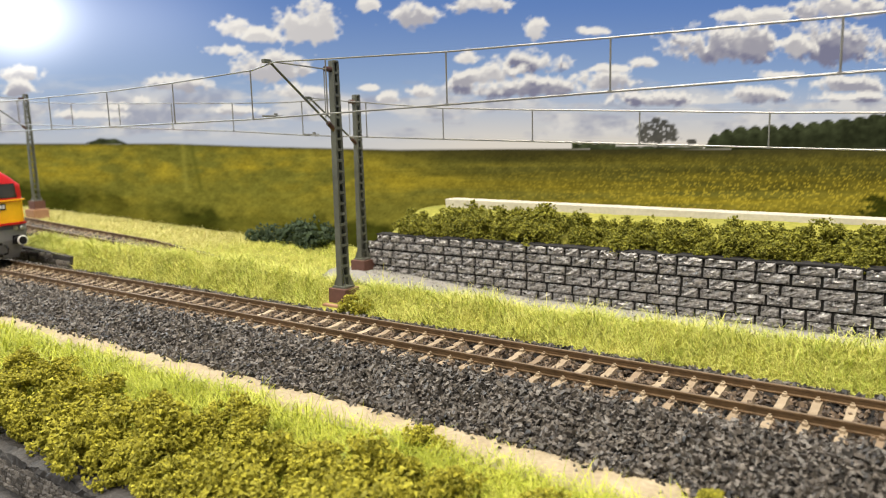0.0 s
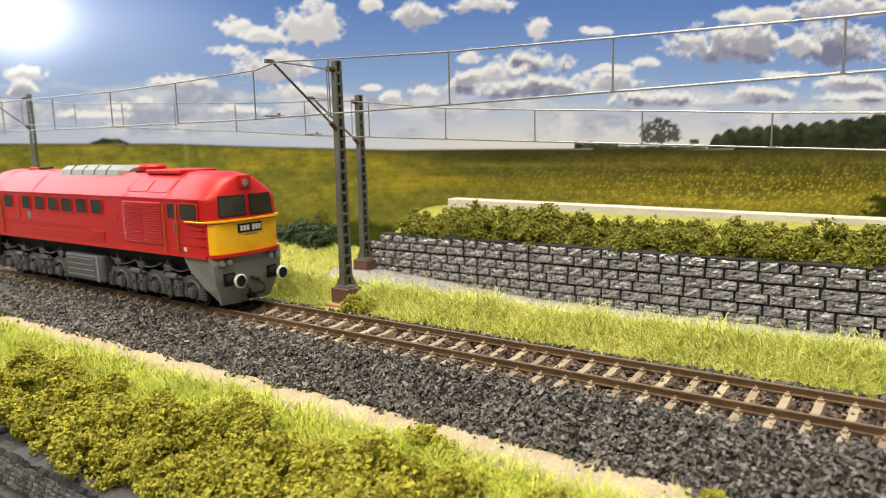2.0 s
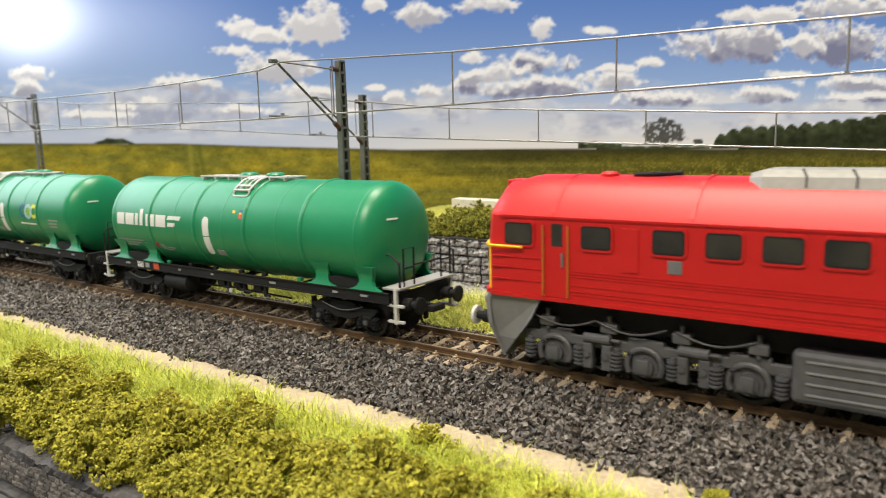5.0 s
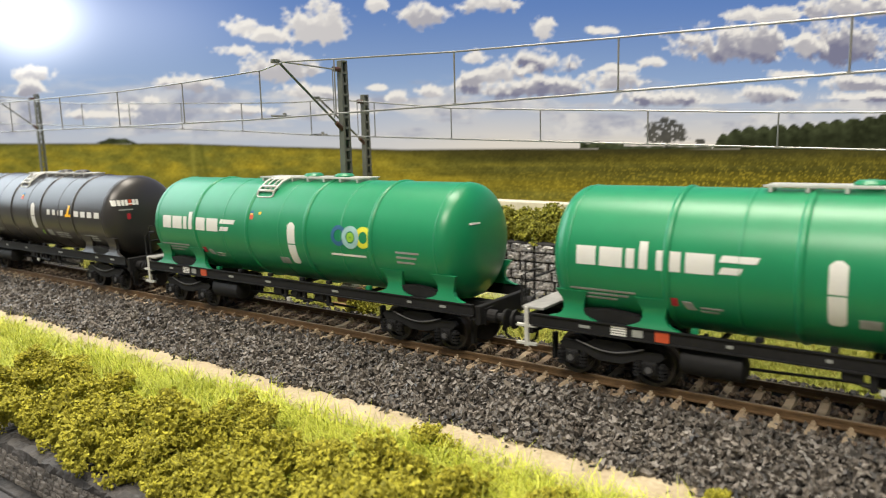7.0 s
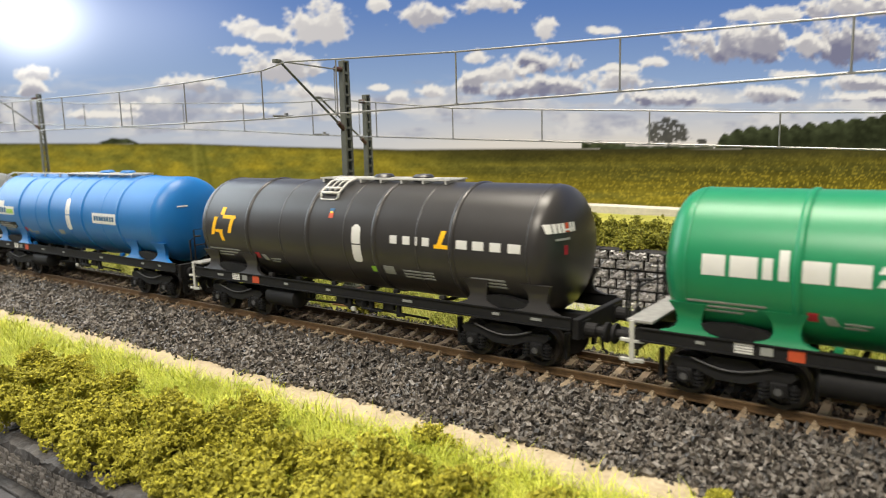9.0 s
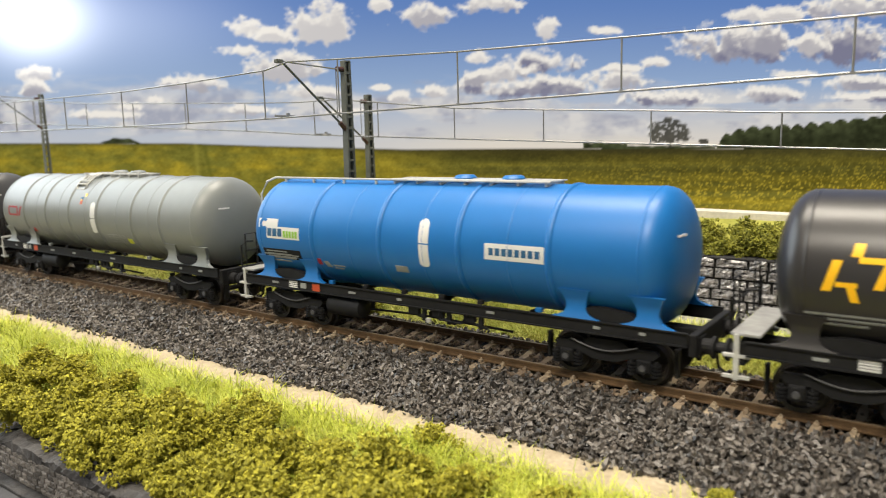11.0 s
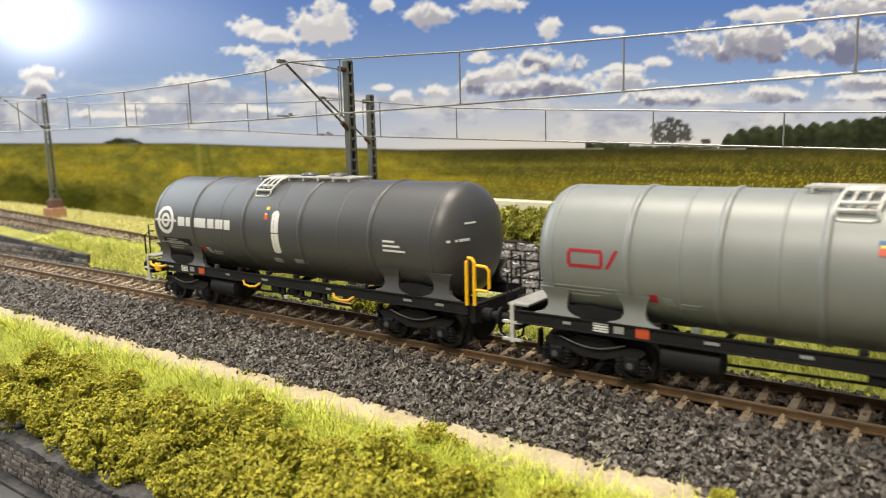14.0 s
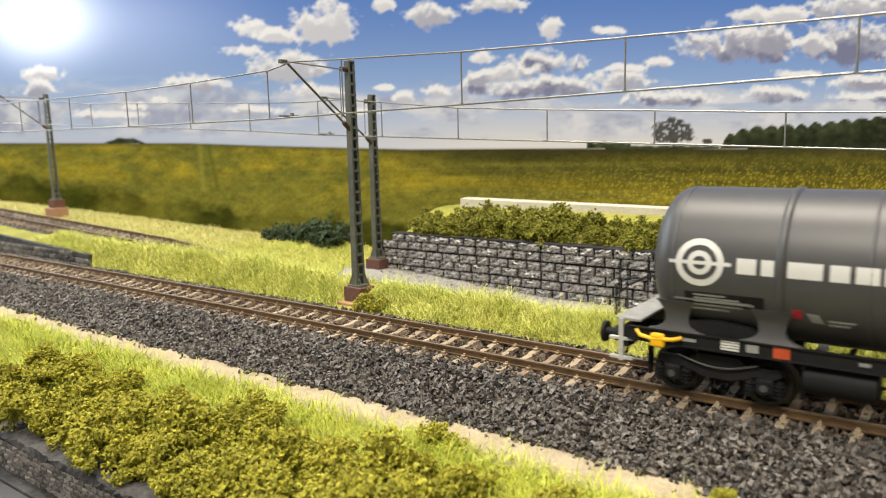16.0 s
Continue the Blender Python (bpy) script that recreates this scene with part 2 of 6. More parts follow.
def blades(name, pos, length, lean=0.9, width=0.2):
    """Curled grass fibres of three bends, seven corners each."""
    n = len(pos)
    a = rng.uniform(0, 2 * np.pi, n)
    patch_h = 0.8 + 0.35 * wob(pos[:, 0], pos[:, 1], 7.0, 3.0)
    L = length * rng.uniform(0.55, 1.3, n) * patch_h
    tilt = rng.uniform(0.3, 1.0, n) * lean
    curl = rng.normal(0.55, 0.45, n)
    spin = rng.normal(0, 0.5, n)
    rows, p = [], pos
    side0 = np.stack([-np.sin(a), np.cos(a), 0 * a], 1) * width * 0.5
    rows += [p - side0, p + side0]
    for k, (frac, wd) in enumerate(((0.36, 0.9), (0.34, 0.7), (0.3, 0.0))):
        t = tilt + curl * k * 0.75
        b = a + spin * k
        d = np.stack([np.cos(b) * np.sin(t), np.sin(b) * np.sin(t), np.cos(t)], 1)
        p = p + d * (L * frac)[:, None]
        if wd:
            rows += [p - side0 * wd, p + side0 * wd]
        else:
            rows += [p]
    v = np.stack(rows, 1)
    f = np.array([(0, 1, 3), (0, 3, 2), (2, 3, 5), (2, 5, 4), (4, 5, 6)])[None] + (np.arange(n) * 7)[:, None, None]
    return fast_mesh(name, v.reshape(-1, 3), f.reshape(-1, 3))


# ---- the lie of the land ----
def sm(a, b, x):
    t = np.clip((x - a) / (b - a), 0, 1)
    return t * t * (3 - 2 * t)


def wob(x, y, s, k=0.0):
    """A cheap smooth unevenness."""
    return (np.sin(x / s + k) * np.cos(y / s * 1.3 + 1.7 * k) + 0.5 * np.sin(x / s * 2.3 + y / s * 1.9 + k) + 0.35 * np.cos(x / s * 4.1 - y / s * 3.7 + 2 * k)) / 1.85


def rail2(x):
    """Height of the second track's rail, which climbs away from the viewer."""
    return np.interp(x, [-1000, -390, -310, 0], [32.2, 6.0, -2.0, -15.0])


def land(x, y):
    x, y = np.asarray(x, float), np.asarray(y, float)
    z = np.full(np.broadcast(x, y).shape, -17.0)
    z = z + 8.2 * sm(-94, -54, y)
    z = z + 0.8 * sm(-52, -44, y)
    z = z + 4.6 * sm(-43, -17, y)
    z = z - 1.8 * sm(15, 24, y)
    bank = 7.1 + 3.9 * sm(-215, -255, x) + 1.3 * wob(x, y, 23) + 0.6 * wob(x, y, 8, 1.0)
    z = z + bank * sm(24, 40, y)
    bed = np.where(x < -300, rail2(x) - 3.2, np.maximum(rail2(x) - 3.2, -15))
    z = z + (bed - z) * sm(44, 50, y)
    foot = np.interp(x, [-1760, -691, -566, -408, -262], [26.0, 7.0, 4.0, -1.0, -4.0])
    shelf = rail2(x) - 6.0
    ledge = np.where(x < -262, shelf + (foot - shelf) * sm(92, 146, y), -3.5 - 5.5 * sm(-250, -140, x))
    z = z + (ledge - z) * sm(78, 88, y)
    behind = 14.0 + 11.0 * sm(104, 138, y)
    z = np.where((y > 101) & (x > -236), behind, z)
    z = np.where((y > 101) & (x <= -236) & (x > -262), z + (behind - z) * sm(-262, -236, x), z)
    lift = np.where(x < -395, rail2(x) - 4.6 - z, 0.0) * sm(27.5, 28.0, y) * (y < 48)
    return z + np.where(lift > 0, lift, 0)


def ground_sheet(name, xs, ys, material, label, category, dz=0.0, rough=0.3):
    X, Y = np.meshgrid(xs, ys)
    Z = land(X, Y) + dz + rough * wob(X, Y, 3.1, 2.0)
    v = np.stack([X.ravel(), Y.ravel(), Z.ravel()], 1)
    nx, ny = len(xs), len(ys)
    i = (np.arange(ny - 1)[:, None] * nx + np.arange(nx - 1)[None]).ravel()
    f = np.stack([i, i + 1, i + nx + 1, i + nx], 1)
    return tagged(hang(name, fast_mesh(name, v, f), material, smooth=True), label, category, kind="structure")


# ground strips
XS = np.concatenate([np.arange(-1760, -1000, 20.0), np.arange(-1000, 160, 3.0), np.arange(160, 1281, 20.0)])
ground_sheet("ground_front_bank", XS, np.arange(-95, -46.9, 2.0), "soil", "olive green earth of the front bank below the path", "ground")
ground_sheet("ground_sand_path", XS, np.arange(-53, -40.9, 1.0), "sand", "pale sand path along the ballast edge", "path", 0.15, 0.35)
ground_sheet("ground_ballast_bed", XS, np.arange(-43, 25.1, 2.0), "bed", "dark ballast bed under the front track", "ballast", -0.5)
ground_sheet("ground_back_bank", XS, np.arange(23, 47.1, 1.0), "soil", "grass-covered earth bank between the two tracks", "ground")
ground_sheet("ground_back_bed", XS, np.arange(45, 83.1, 2.0), "bed", "dark ballast bed under the climbing back track", "ballast")
ground_sheet("ground_gravel_ledge", np.concatenate([np.arange(-268, 160, 3.0), np.arange(160, 1281, 20.0)]), np.arange(80, 101.1, 1.5), "gravel", "grey gravel strip at the foot of the stone wall", "ground", 0.1)
ground_sheet("ground_back_field", XS, np.arange(81, 151.1, 2.0), "soil", "green earth strip before the backdrop", "ground", -0.1)

# ---- room that holds the layout ----


def room():
    for n, a, lab, k in (("floor", (-2600, 2600, -2600, 1500, -950, -900), "grey carpet floor of the hobby room", "floor"),
                         ("ceiling", (-2600, 2600, -2600, 1500, 1450, 1500), "white painted ceiling of the hobby room", "ceiling"),
                         ("wall_north", (-2600, 2600, 1500, 1560, -950, 1500), "plain white painted room wall", "wall"),
                         ("wall_south", (-2600, 2600, -2660, -2600, -950, 1500), "plain white painted room wall", "wall"),
                         ("wall_east", (2600, 2660, -2660, 1560, -950, 1500), "plain white painted room wall", "wall"),
                         ("wall_west", (-2660, -2600, -2660, 1560, -950, 1500), "plain white painted room wall", "wall")):
        tagged(part(n, bx(*a), "floor" if n == "floor" else "wallpaint"), lab, k, kind="structure")
    t = empty("layout_table", -240, 0, -900)
    tagged(t, "plain wooden table frame carrying the model layout", "table")
    for x in (-1450, 0, 1450):
        for y in (-120, 120):
            part("leg", bx(x - 25, x + 25, y - 25, y + 25, 0, 840, 2), "brick", t)
    part("tabletop", bx(-1520, 1520, -260, 170, 840, 858, 2), "brick", t)


room()

# ---- backdrop: a printed panorama of sky and fields ----


def fbm(u, v, seed, octaves=5):
    r = np.random.default_rng(seed)
    out, amp, tot = 0, 1.0, 0
    for o in range(octaves):
        g = r.random((64, 64))
        x, y = u * 2 ** o, v * 2 ** o
        i, j = np.floor(x).astype(int), np.floor(y).astype(int)
        fx, fy = x - i, y - j
        fx, fy = fx * fx * (3 - 2 * fx), fy * fy * (3 - 2 * fy)
        i, j, i1, j1 = i % 64, j % 64, (i + 1) % 64, (j + 1) % 64
        out = out + amp * ((g[i, j] * (1 - fx) + g[i1, j] * fx) * (1 - fy) + (g[i, j1] * (1 - fx) + g[i1, j1] * fx) * fy)
        tot += amp
        amp *= 0.55
    return out / tot


# Clouds of the print, from the top of the sky down: across, down, half width, half height, darkness of the base.
CLOUDS_HIGH = [(0.54, 0.05, 0.058, 0.036, 0.1), (0.41, 0.053, 0.036, 0.018, 0.0), (0.455, 0.066, 0.04, 0.014, 0.05), (0.395, 0.09, 0.032, 0.013, 0.0),
               (0.72, 0.03, 0.046, 0.025, 0.35), (0.845, 0.008, 0.052, 0.02, 0.3), (0.65, 0.01, 0.022, 0.015, 0.0), (0.945, 0.055, 0.023, 0.021, 0.1),
               (1.042, 0.056, 0.032, 0.009, 0.1), (1.48, 0.016, 0.10, 0.024, 0.4), (1.305, 0.03, 0.034, 0.012, 0.1), (1.365, 0.028, 0.034, 0.018, 0.1),
               (1.70, 0.02, 0.12, 0.03, 0.4), (1.95, 0.06, 0.14, 0.05, 0.6)]
CLOUDS_MID = [(1.275, 0.088, 0.098, 0.036, 1.0), (1.33, 0.075, 0.045, 0.026, 0.5), (1.475, 0.084, 0.085, 0.040, 1.0), (1.41, 0.082, 0.035, 0.02, 0.3), (0.475, 0.122, 0.068, 0.027, 0.25),
              (0.315, 0.150, 0.052, 0.018, 0.4), (0.255, 0.177, 0.022, 0.010, 0.3), (0.035, 0.134, 0.042, 0.016, 0.3), (0.03, 0.158, 0.036, 0.018, 0.5),
              (0.825, 0.106, 0.026, 0.018, 0.1), (0.945, 0.113, 0.068, 0.021, 0.75), (0.86, 0.135, 0.06, 0.022, 0.45), (1.14, 0.113, 0.026, 0.010, 0.2), (1.075, 0.122, 0.032, 0.008, 0.1),
              (1.66, 0.10, 0.10, 0.05, 0.9), (2.2, 0.12, 0.16, 0.05, 0.7)]
CLOUDS_LOW = [(0.92, 0.158, 0.13, 0.022, 0.7), (1.06, 0.145, 0.05, 0.018, 0.4), (1.17, 0.178, 0.09, 0.016, 0.8), (1.335, 0.171, 0.065, 0.018, 0.7),
              (1.50, 0.152, 0.09, 0.017, 0.5), (1.39, 0.134, 0.05, 0.009, 0.3), (1.51, 0.173, 0.08, 0.010, 0.7), (0.53, 0.165, 0.055, 0.015, 0.3), (0.69, 0.175, 0.018, 0.012, 0.2),
              (0.748, 0.166, 0.024, 0.012, 0.3), (0.65, 0.156, 0.02, 0.006, 0.0), (0.15, 0.205, 0.06, 0.010, 0.4), (0.42, 0.195, 0.05, 0.010, 0.3), (0.60, 0.20, 0.05, 0.009, 0.3),
              (1.75, 0.17, 0.12, 0.02, 0.6), (2.05, 0.18, 0.12, 0.018, 0.6), (0.20, 0.19, 0.025, 0.009, 0.2)]


def panorama(u, v):
    """Colour of the printed picture at (across, down): blue sky with clouds over a flowering field."""
    def lin(r, g, b):
        return np.array([(c / 255) ** 2.2 for c in (r, g, b)])

    def blend(a, b, k):
        return a * (1 - k[..., None]) + b * k[..., None]

    hz = np.interp(u, [-1, 0.0, 0.30, 0.45, 0.70, 1.0, 3.0], [0.252, 0.253, 0.253, 0.258, 0.264, 0.262, 0.262])
    down = np.clip(v / hz, 0, 1)
    col = blend(lin(100, 133, 192), lin(150, 174, 208), np.clip(down / 0.6, 0, 1) ** 1.3)
    pale = blend(np.broadcast_to(lin(192, 197, 206), col.shape), lin(226, 217, 203), np.clip((u - 0.45) / 0.4, 0, 1))
    k = np.clip((down - 0.55) / 0.42, 0, 1)[..., None] ** 1.1
    col = col * (1 - k) + pale * k
    lift = 0.011

    def puff(vv):
        a = fbm(u * 26, vv * 34, 3, 4)
        b = 1 - np.abs(2 * fbm(u * 44, vv * 52, 5, 3) - 1)
        return a - 0.5, b - 0.75, fbm(u * 120, vv * 150, 8, 3) - 0.5
    n, bil, fine = puff(v)
    ns, bils, fines = puff(v - lift)
    # soft streaks towards the skyline
    streak = np.clip((fbm(u * 9, v * 48, 15, 5) - 0.42) * 6, 0, 1) * np.clip((v - 0.13) / 0.05, 0, 1) * np.clip((0.252 - v) / 0.02, 0, 1)
    grey = np.clip(n * 3 + 0.4, 0, 1)
    col = blend(col, blend(np.broadcast_to(lin(222, 218, 213), col.shape), lin(166, 168, 182), grey), streak * 0.88)
    for cx, cy, rx, ry, dark in CLOUDS_LOW + CLOUDS_MID + CLOUDS_HIGH:
        du, dv, dvs = (u - cx) / rx, (v - cy) / ry, (v - lift - cy) / ry
        rag = 0.95 if dark > 0.6 else 1.45

        def inside(dd, a, b, c):
            flat = np.where(dd > 0, dd * 1.35, dd * 0.95)
            return 1.12 - np.sqrt(du * du + flat * flat) + a * rag + b * 0.7 + c * 0.38
        near = (np.abs(du) < 2) & (np.abs(dv) < 2.2)
        d = inside(dv, n, bil, fine)
        ds = inside(dvs, ns, bils, fines)
        a = np.clip(d / 0.42, 0, 1) * near * 0.97
        body = np.clip((ds - 0.08) * 2.6, 0, 1) * np.clip(0.82 + 0.35 * dv + n * 1.3, 0, 1)
        shade = body * min(1.0, 0.28 + dark)
        c = blend(np.broadcast_to(lin(246, 240, 230), col.shape), lin(126, 125, 146), np.clip(shade, 0, 1))
        col = blend(col, c, a)
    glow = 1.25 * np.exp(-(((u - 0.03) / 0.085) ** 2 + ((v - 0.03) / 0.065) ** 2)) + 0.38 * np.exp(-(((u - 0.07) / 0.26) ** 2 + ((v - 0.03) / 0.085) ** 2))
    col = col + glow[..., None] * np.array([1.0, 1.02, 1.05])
    # the field: bands of green and yellow that grow speckled towards the near side
    dep = np.clip((v - hz) / 0.13, 0, 1.6)
    east = np.clip((u - 0.55) / 0.35, 0, 1)
    blotch = 0.55 * fbm(u * 10, v * 42, 11, 5) + 0.45 * fbm(u * 24, v * 48, 12, 4)
    rows = 0.7 * fbm(u * 2.2, v * 70, 14, 5) + 0.3 * fbm(u * 9, v * 160, 16, 4)
    f1 = blotch * (1 - east) + rows * east
    speck = fbm(u * 330, v * 480, 13, 2)
    tuft = fbm(u * 75, v * 110, 17, 3)
    crest = 0.28 + 0.9 * np.exp(-((dep - (0.27 + 0.40 * east)) / (0.30 - 0.05 * east)) ** 2)
    yel = np.clip((f1 - 0.42) * 4.2, 0, 1) * crest * (0.82 - 0.08 * east)
    green = blend(np.broadcast_to(lin(92, 88, 44), col.shape), lin(122, 114, 48), np.clip(dep * 1.2, 0, 1))
    green = blend(green, lin(126, 122, 50), (1 - east) * 0.6)
    field = blend(green, lin(166, 146, 48), np.clip(yel, 0, 1))
    field = field * (0.42 + 0.62 * tuft + 0.55 * speck)[..., None]
    band = fbm(u * 1.3, v * 58, 61, 3)
    field = field * (1 + east * (0.55 * np.clip(dep, 0, 1) - 0.45 + 0.9 * (band - 0.5)))[..., None]
    dots = east * np.clip((u - 0.75) / 0.5, 0, 1) * np.clip((speck - 0.60) * 6, 0, 0.7) * np.exp(-((dep - 0.62) / 0.32) ** 2)
    field = blend(field, lin(204, 178, 62), dots)
    field = blend(field, lin(60, 57, 38), np.exp(-((v - hz) / (0.006 + 0.010 * east)) ** 2) * 0.75)
    lane = np.exp(-((u - 0.322 - (v - 0.26) * 0.10) / 0.004) ** 2) * (v < 0.34)
    field = blend(field, lin(170, 160, 70), lane * 0.35)
    lane = np.exp(-((u - 0.338 - (v - 0.26) * 0.22) / 0.004) ** 2) * (v < 0.34)
    field = blend(field, lin(84, 86, 36), lane * 0.5)
    col = blend(col, field, np.clip((v - hz) / 0.003, 0, 1))
    # woods and trees on the skyline
    crowns = np.abs(np.sin(u * 118 + 2.2 * fbm(u * 17, v * 0 + 2, 22, 3))) * 0.6 + 0.5 * fbm(u * 90, v * 0 + 1, 21, 3)
    rise = np.interp(u, [1.245, 1.262, 1.30, 1.40, 1.50, 1.57, 1.8, 3.0], [0.0, 0.024, 0.036, 0.041, 0.052, 0.062, 0.07, 0.07])
    wood = hz - rise - 0.011 * (crowns - 0.6) * (rise > 0.01)
    wood = np.where((u > 0.15) & (u < 0.225), hz - 0.011 * np.sin((u - 0.15) / 0.075 * np.pi) ** 0.6 + 0.003 * crowns, wood)
    wood = np.where((u > 1.012) & (u < 1.09), hz - 0.006 - 0.006 * crowns, wood)
    wood = np.where((u > 1.09) & (u < 1.245), hz - 0.003 - 0.002 * crowns, wood)
    far = np.clip((v - wood) / 0.0025, 0, 1) * (v < hz + 0.002) * ((u > 1.245) | ((u > 0.15) & (u < 0.225)) | ((u > 1.012) & (u < 1.245)))
    du, dv = (u - 1.165) / 0.036, (v - 0.231) / 0.0185
    tree = np.clip((1.15 - np.sqrt(du * du + np.where(dv > 0, dv * 0.75, dv) ** 2) + 0.8 * fine + 0.3 * bil) * 5, 0, 1) * (v < 0.254)
    tree = tree * np.clip(1.0 - np.clip((fbm(u * 190, v * 210, 51, 2) - 0.64) * 9, 0, 0.7), 0, 1)
    for k in (-0.5, 0.0, 0.5):
        tree = np.maximum(tree, np.clip(1.3 - np.abs(u - 1.165 - k * (0.256 - v) * 0.7) / 0.0022, 0, 1) * (v > 0.232) * (v < hz))
    tree = np.maximum(tree, np.clip((1 - np.sqrt(((u - 1.222) / 0.010) ** 2 + ((v - 0.251) / 0.006) ** 2) + fine) * 5, 0, 1))
    leaf = lin(60, 64, 44) * (0.3 + 1.6 * fbm(u * 95, v * 120, 31, 3) * np.clip(1.4 - (v - wood) / 0.03, 0.5, 1.4))[..., None]
    col = blend(col, leaf, far)
    col = blend(col, lin(64, 62, 52) * (0.6 + 0.8 * fbm(u * 120, v * 120, 33, 2))[..., None], tree * 0.93)
    # dark growth along the field's near edge, and a bush at its far end
    foot = np.interp(u, [-0.4, 0.0, 0.065, 0.2, 0.425, 0.62, 0.75], [0.33, 0.358, 0.368, 0.385, 0.415, 0.432, 0.44])
    edge = np.clip((v - foot + 0.046 + 0.045 * (fbm(u * 30, v * 34, 41, 4) - 0.5)) / 0.016, 0, 1) * (u < 0.72) * (0.35 + 0.65 * np.clip(fbm(u * 12, v * 12, 43, 3) * 3 - 0.9, 0, 1))
    thick = np.clip((1 - np.sqrt(((u - 0.545) / 0.05) ** 2 + ((v - 0.415) / 0.026) ** 2) + n + fine) * 3, 0, 1)
    thick = np.maximum(thick, np.clip((1 - np.sqrt(((u - 1.585) / 0.055) ** 2 + ((v - 0.365) / 0.034) ** 2) + 1.3 * fine + n) * 3, 0, 1))
    col = blend(col, lin(50, 58, 22) * (0.35 + 0.9 * tuft)[..., None], np.maximum(edge * 0.82, thick * 0.9))
    return np.clip(col, 0, 1.6)


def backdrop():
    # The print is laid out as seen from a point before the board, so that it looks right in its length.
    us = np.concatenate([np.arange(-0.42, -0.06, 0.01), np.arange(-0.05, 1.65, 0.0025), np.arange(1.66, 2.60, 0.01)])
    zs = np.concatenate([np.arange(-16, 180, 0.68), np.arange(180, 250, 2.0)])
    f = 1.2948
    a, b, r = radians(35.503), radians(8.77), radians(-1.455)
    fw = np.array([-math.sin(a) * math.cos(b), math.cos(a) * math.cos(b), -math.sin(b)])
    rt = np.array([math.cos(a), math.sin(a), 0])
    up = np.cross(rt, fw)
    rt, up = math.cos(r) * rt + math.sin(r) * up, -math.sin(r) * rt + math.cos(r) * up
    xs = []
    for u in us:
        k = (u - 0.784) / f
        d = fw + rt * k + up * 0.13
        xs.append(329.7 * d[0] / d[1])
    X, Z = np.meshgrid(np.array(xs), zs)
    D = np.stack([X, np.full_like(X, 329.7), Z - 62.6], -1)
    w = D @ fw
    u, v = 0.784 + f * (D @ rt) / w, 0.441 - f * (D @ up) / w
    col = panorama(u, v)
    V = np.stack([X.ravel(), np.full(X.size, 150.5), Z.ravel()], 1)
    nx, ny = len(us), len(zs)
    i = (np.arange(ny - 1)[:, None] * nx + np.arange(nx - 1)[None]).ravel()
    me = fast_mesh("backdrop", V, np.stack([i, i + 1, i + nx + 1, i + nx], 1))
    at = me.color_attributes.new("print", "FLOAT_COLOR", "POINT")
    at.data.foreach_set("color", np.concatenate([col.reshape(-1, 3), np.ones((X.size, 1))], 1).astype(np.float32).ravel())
    m = bpy.data.materials.new("self_lit_panorama_print")
    m.use_nodes = True
    nt = m.node_tree
    bs = nt.nodes["Principled BSDF"]
    vc = nt.nodes.new("ShaderNodeVertexColor")
    vc.layer_name = "print"
    # The board gives off the print's colours itself; the room lamps don't light it.
    bs.inputs["Base Color"].default_value = (0, 0, 0, 1)
    bs.inputs["Specular IOR Level"].default_value = 0.0
    bs.inputs["Roughness"].default_value = 0.9
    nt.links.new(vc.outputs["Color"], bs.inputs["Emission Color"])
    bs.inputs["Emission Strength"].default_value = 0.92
    me.materials.append(m)
    tagged(hang("backdrop", me, "board"), "self-lit printed panorama of a cloudy blue sky over a yellow-green field", "backdrop", kind="structure")


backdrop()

# ---- stone wall behind the back track ----


def cut_stone_bm(w, h, d, seed):
    """A rough-faced stone: a bevelled block with an uneven front."""
    r = random.Random(seed)
    bm = bmesh.new()
    nx, nz = 9, 6
    g = []
    for k in range(nz):
        row = []
        for i in range(nx):
            edge = i in (0, nx - 1) or k in (0, nz - 1)
            y = -d * (0.6 if edge else r.uniform(0.55, 1.5))
            row.append(bm.verts.new(((i / (nx - 1) - 0.5) * w + (0 if edge else r.uniform(-0.3, 0.3)), y, (k / (nz - 1) - 0.5) * h + (0 if edge else r.uniform(-0.2, 0.2)))))
        g.append(row)
    for k in range(nz - 1):
        for i in range(nx - 1):
            bm.faces.new((g[k][i], g[k][i + 1], g[k + 1][i + 1], g[k + 1][i]))
    ring = g[0] + [row[-1] for row in g[1:]] + g[-1][-2::-1] + [row[0] for row in g[-2:0:-1]]
    back = [bm.verts.new((v.co.x, 0.6, v.co.z)) for v in ring]
    for i in range(len(ring)):
        j = (i + 1) % len(ring)
        bm.faces.new((ring[j], ring[i], back[i], back[j]))
    return bm


def stone_meshes(sizes, depth, n=5):
    out = {}
    for w, h in sizes:
        out[w] = []
        for k in range(n):
            bm = cut_stone_bm(w, h, depth, int(w * 10) + k)
            me = bpy.data.meshes.new("stone")
            bmesh.ops.recalc_face_normals(bm, faces=bm.faces)
            bm.to_mesh(me)
            bm.free()
            out[w].append(me)
    return out


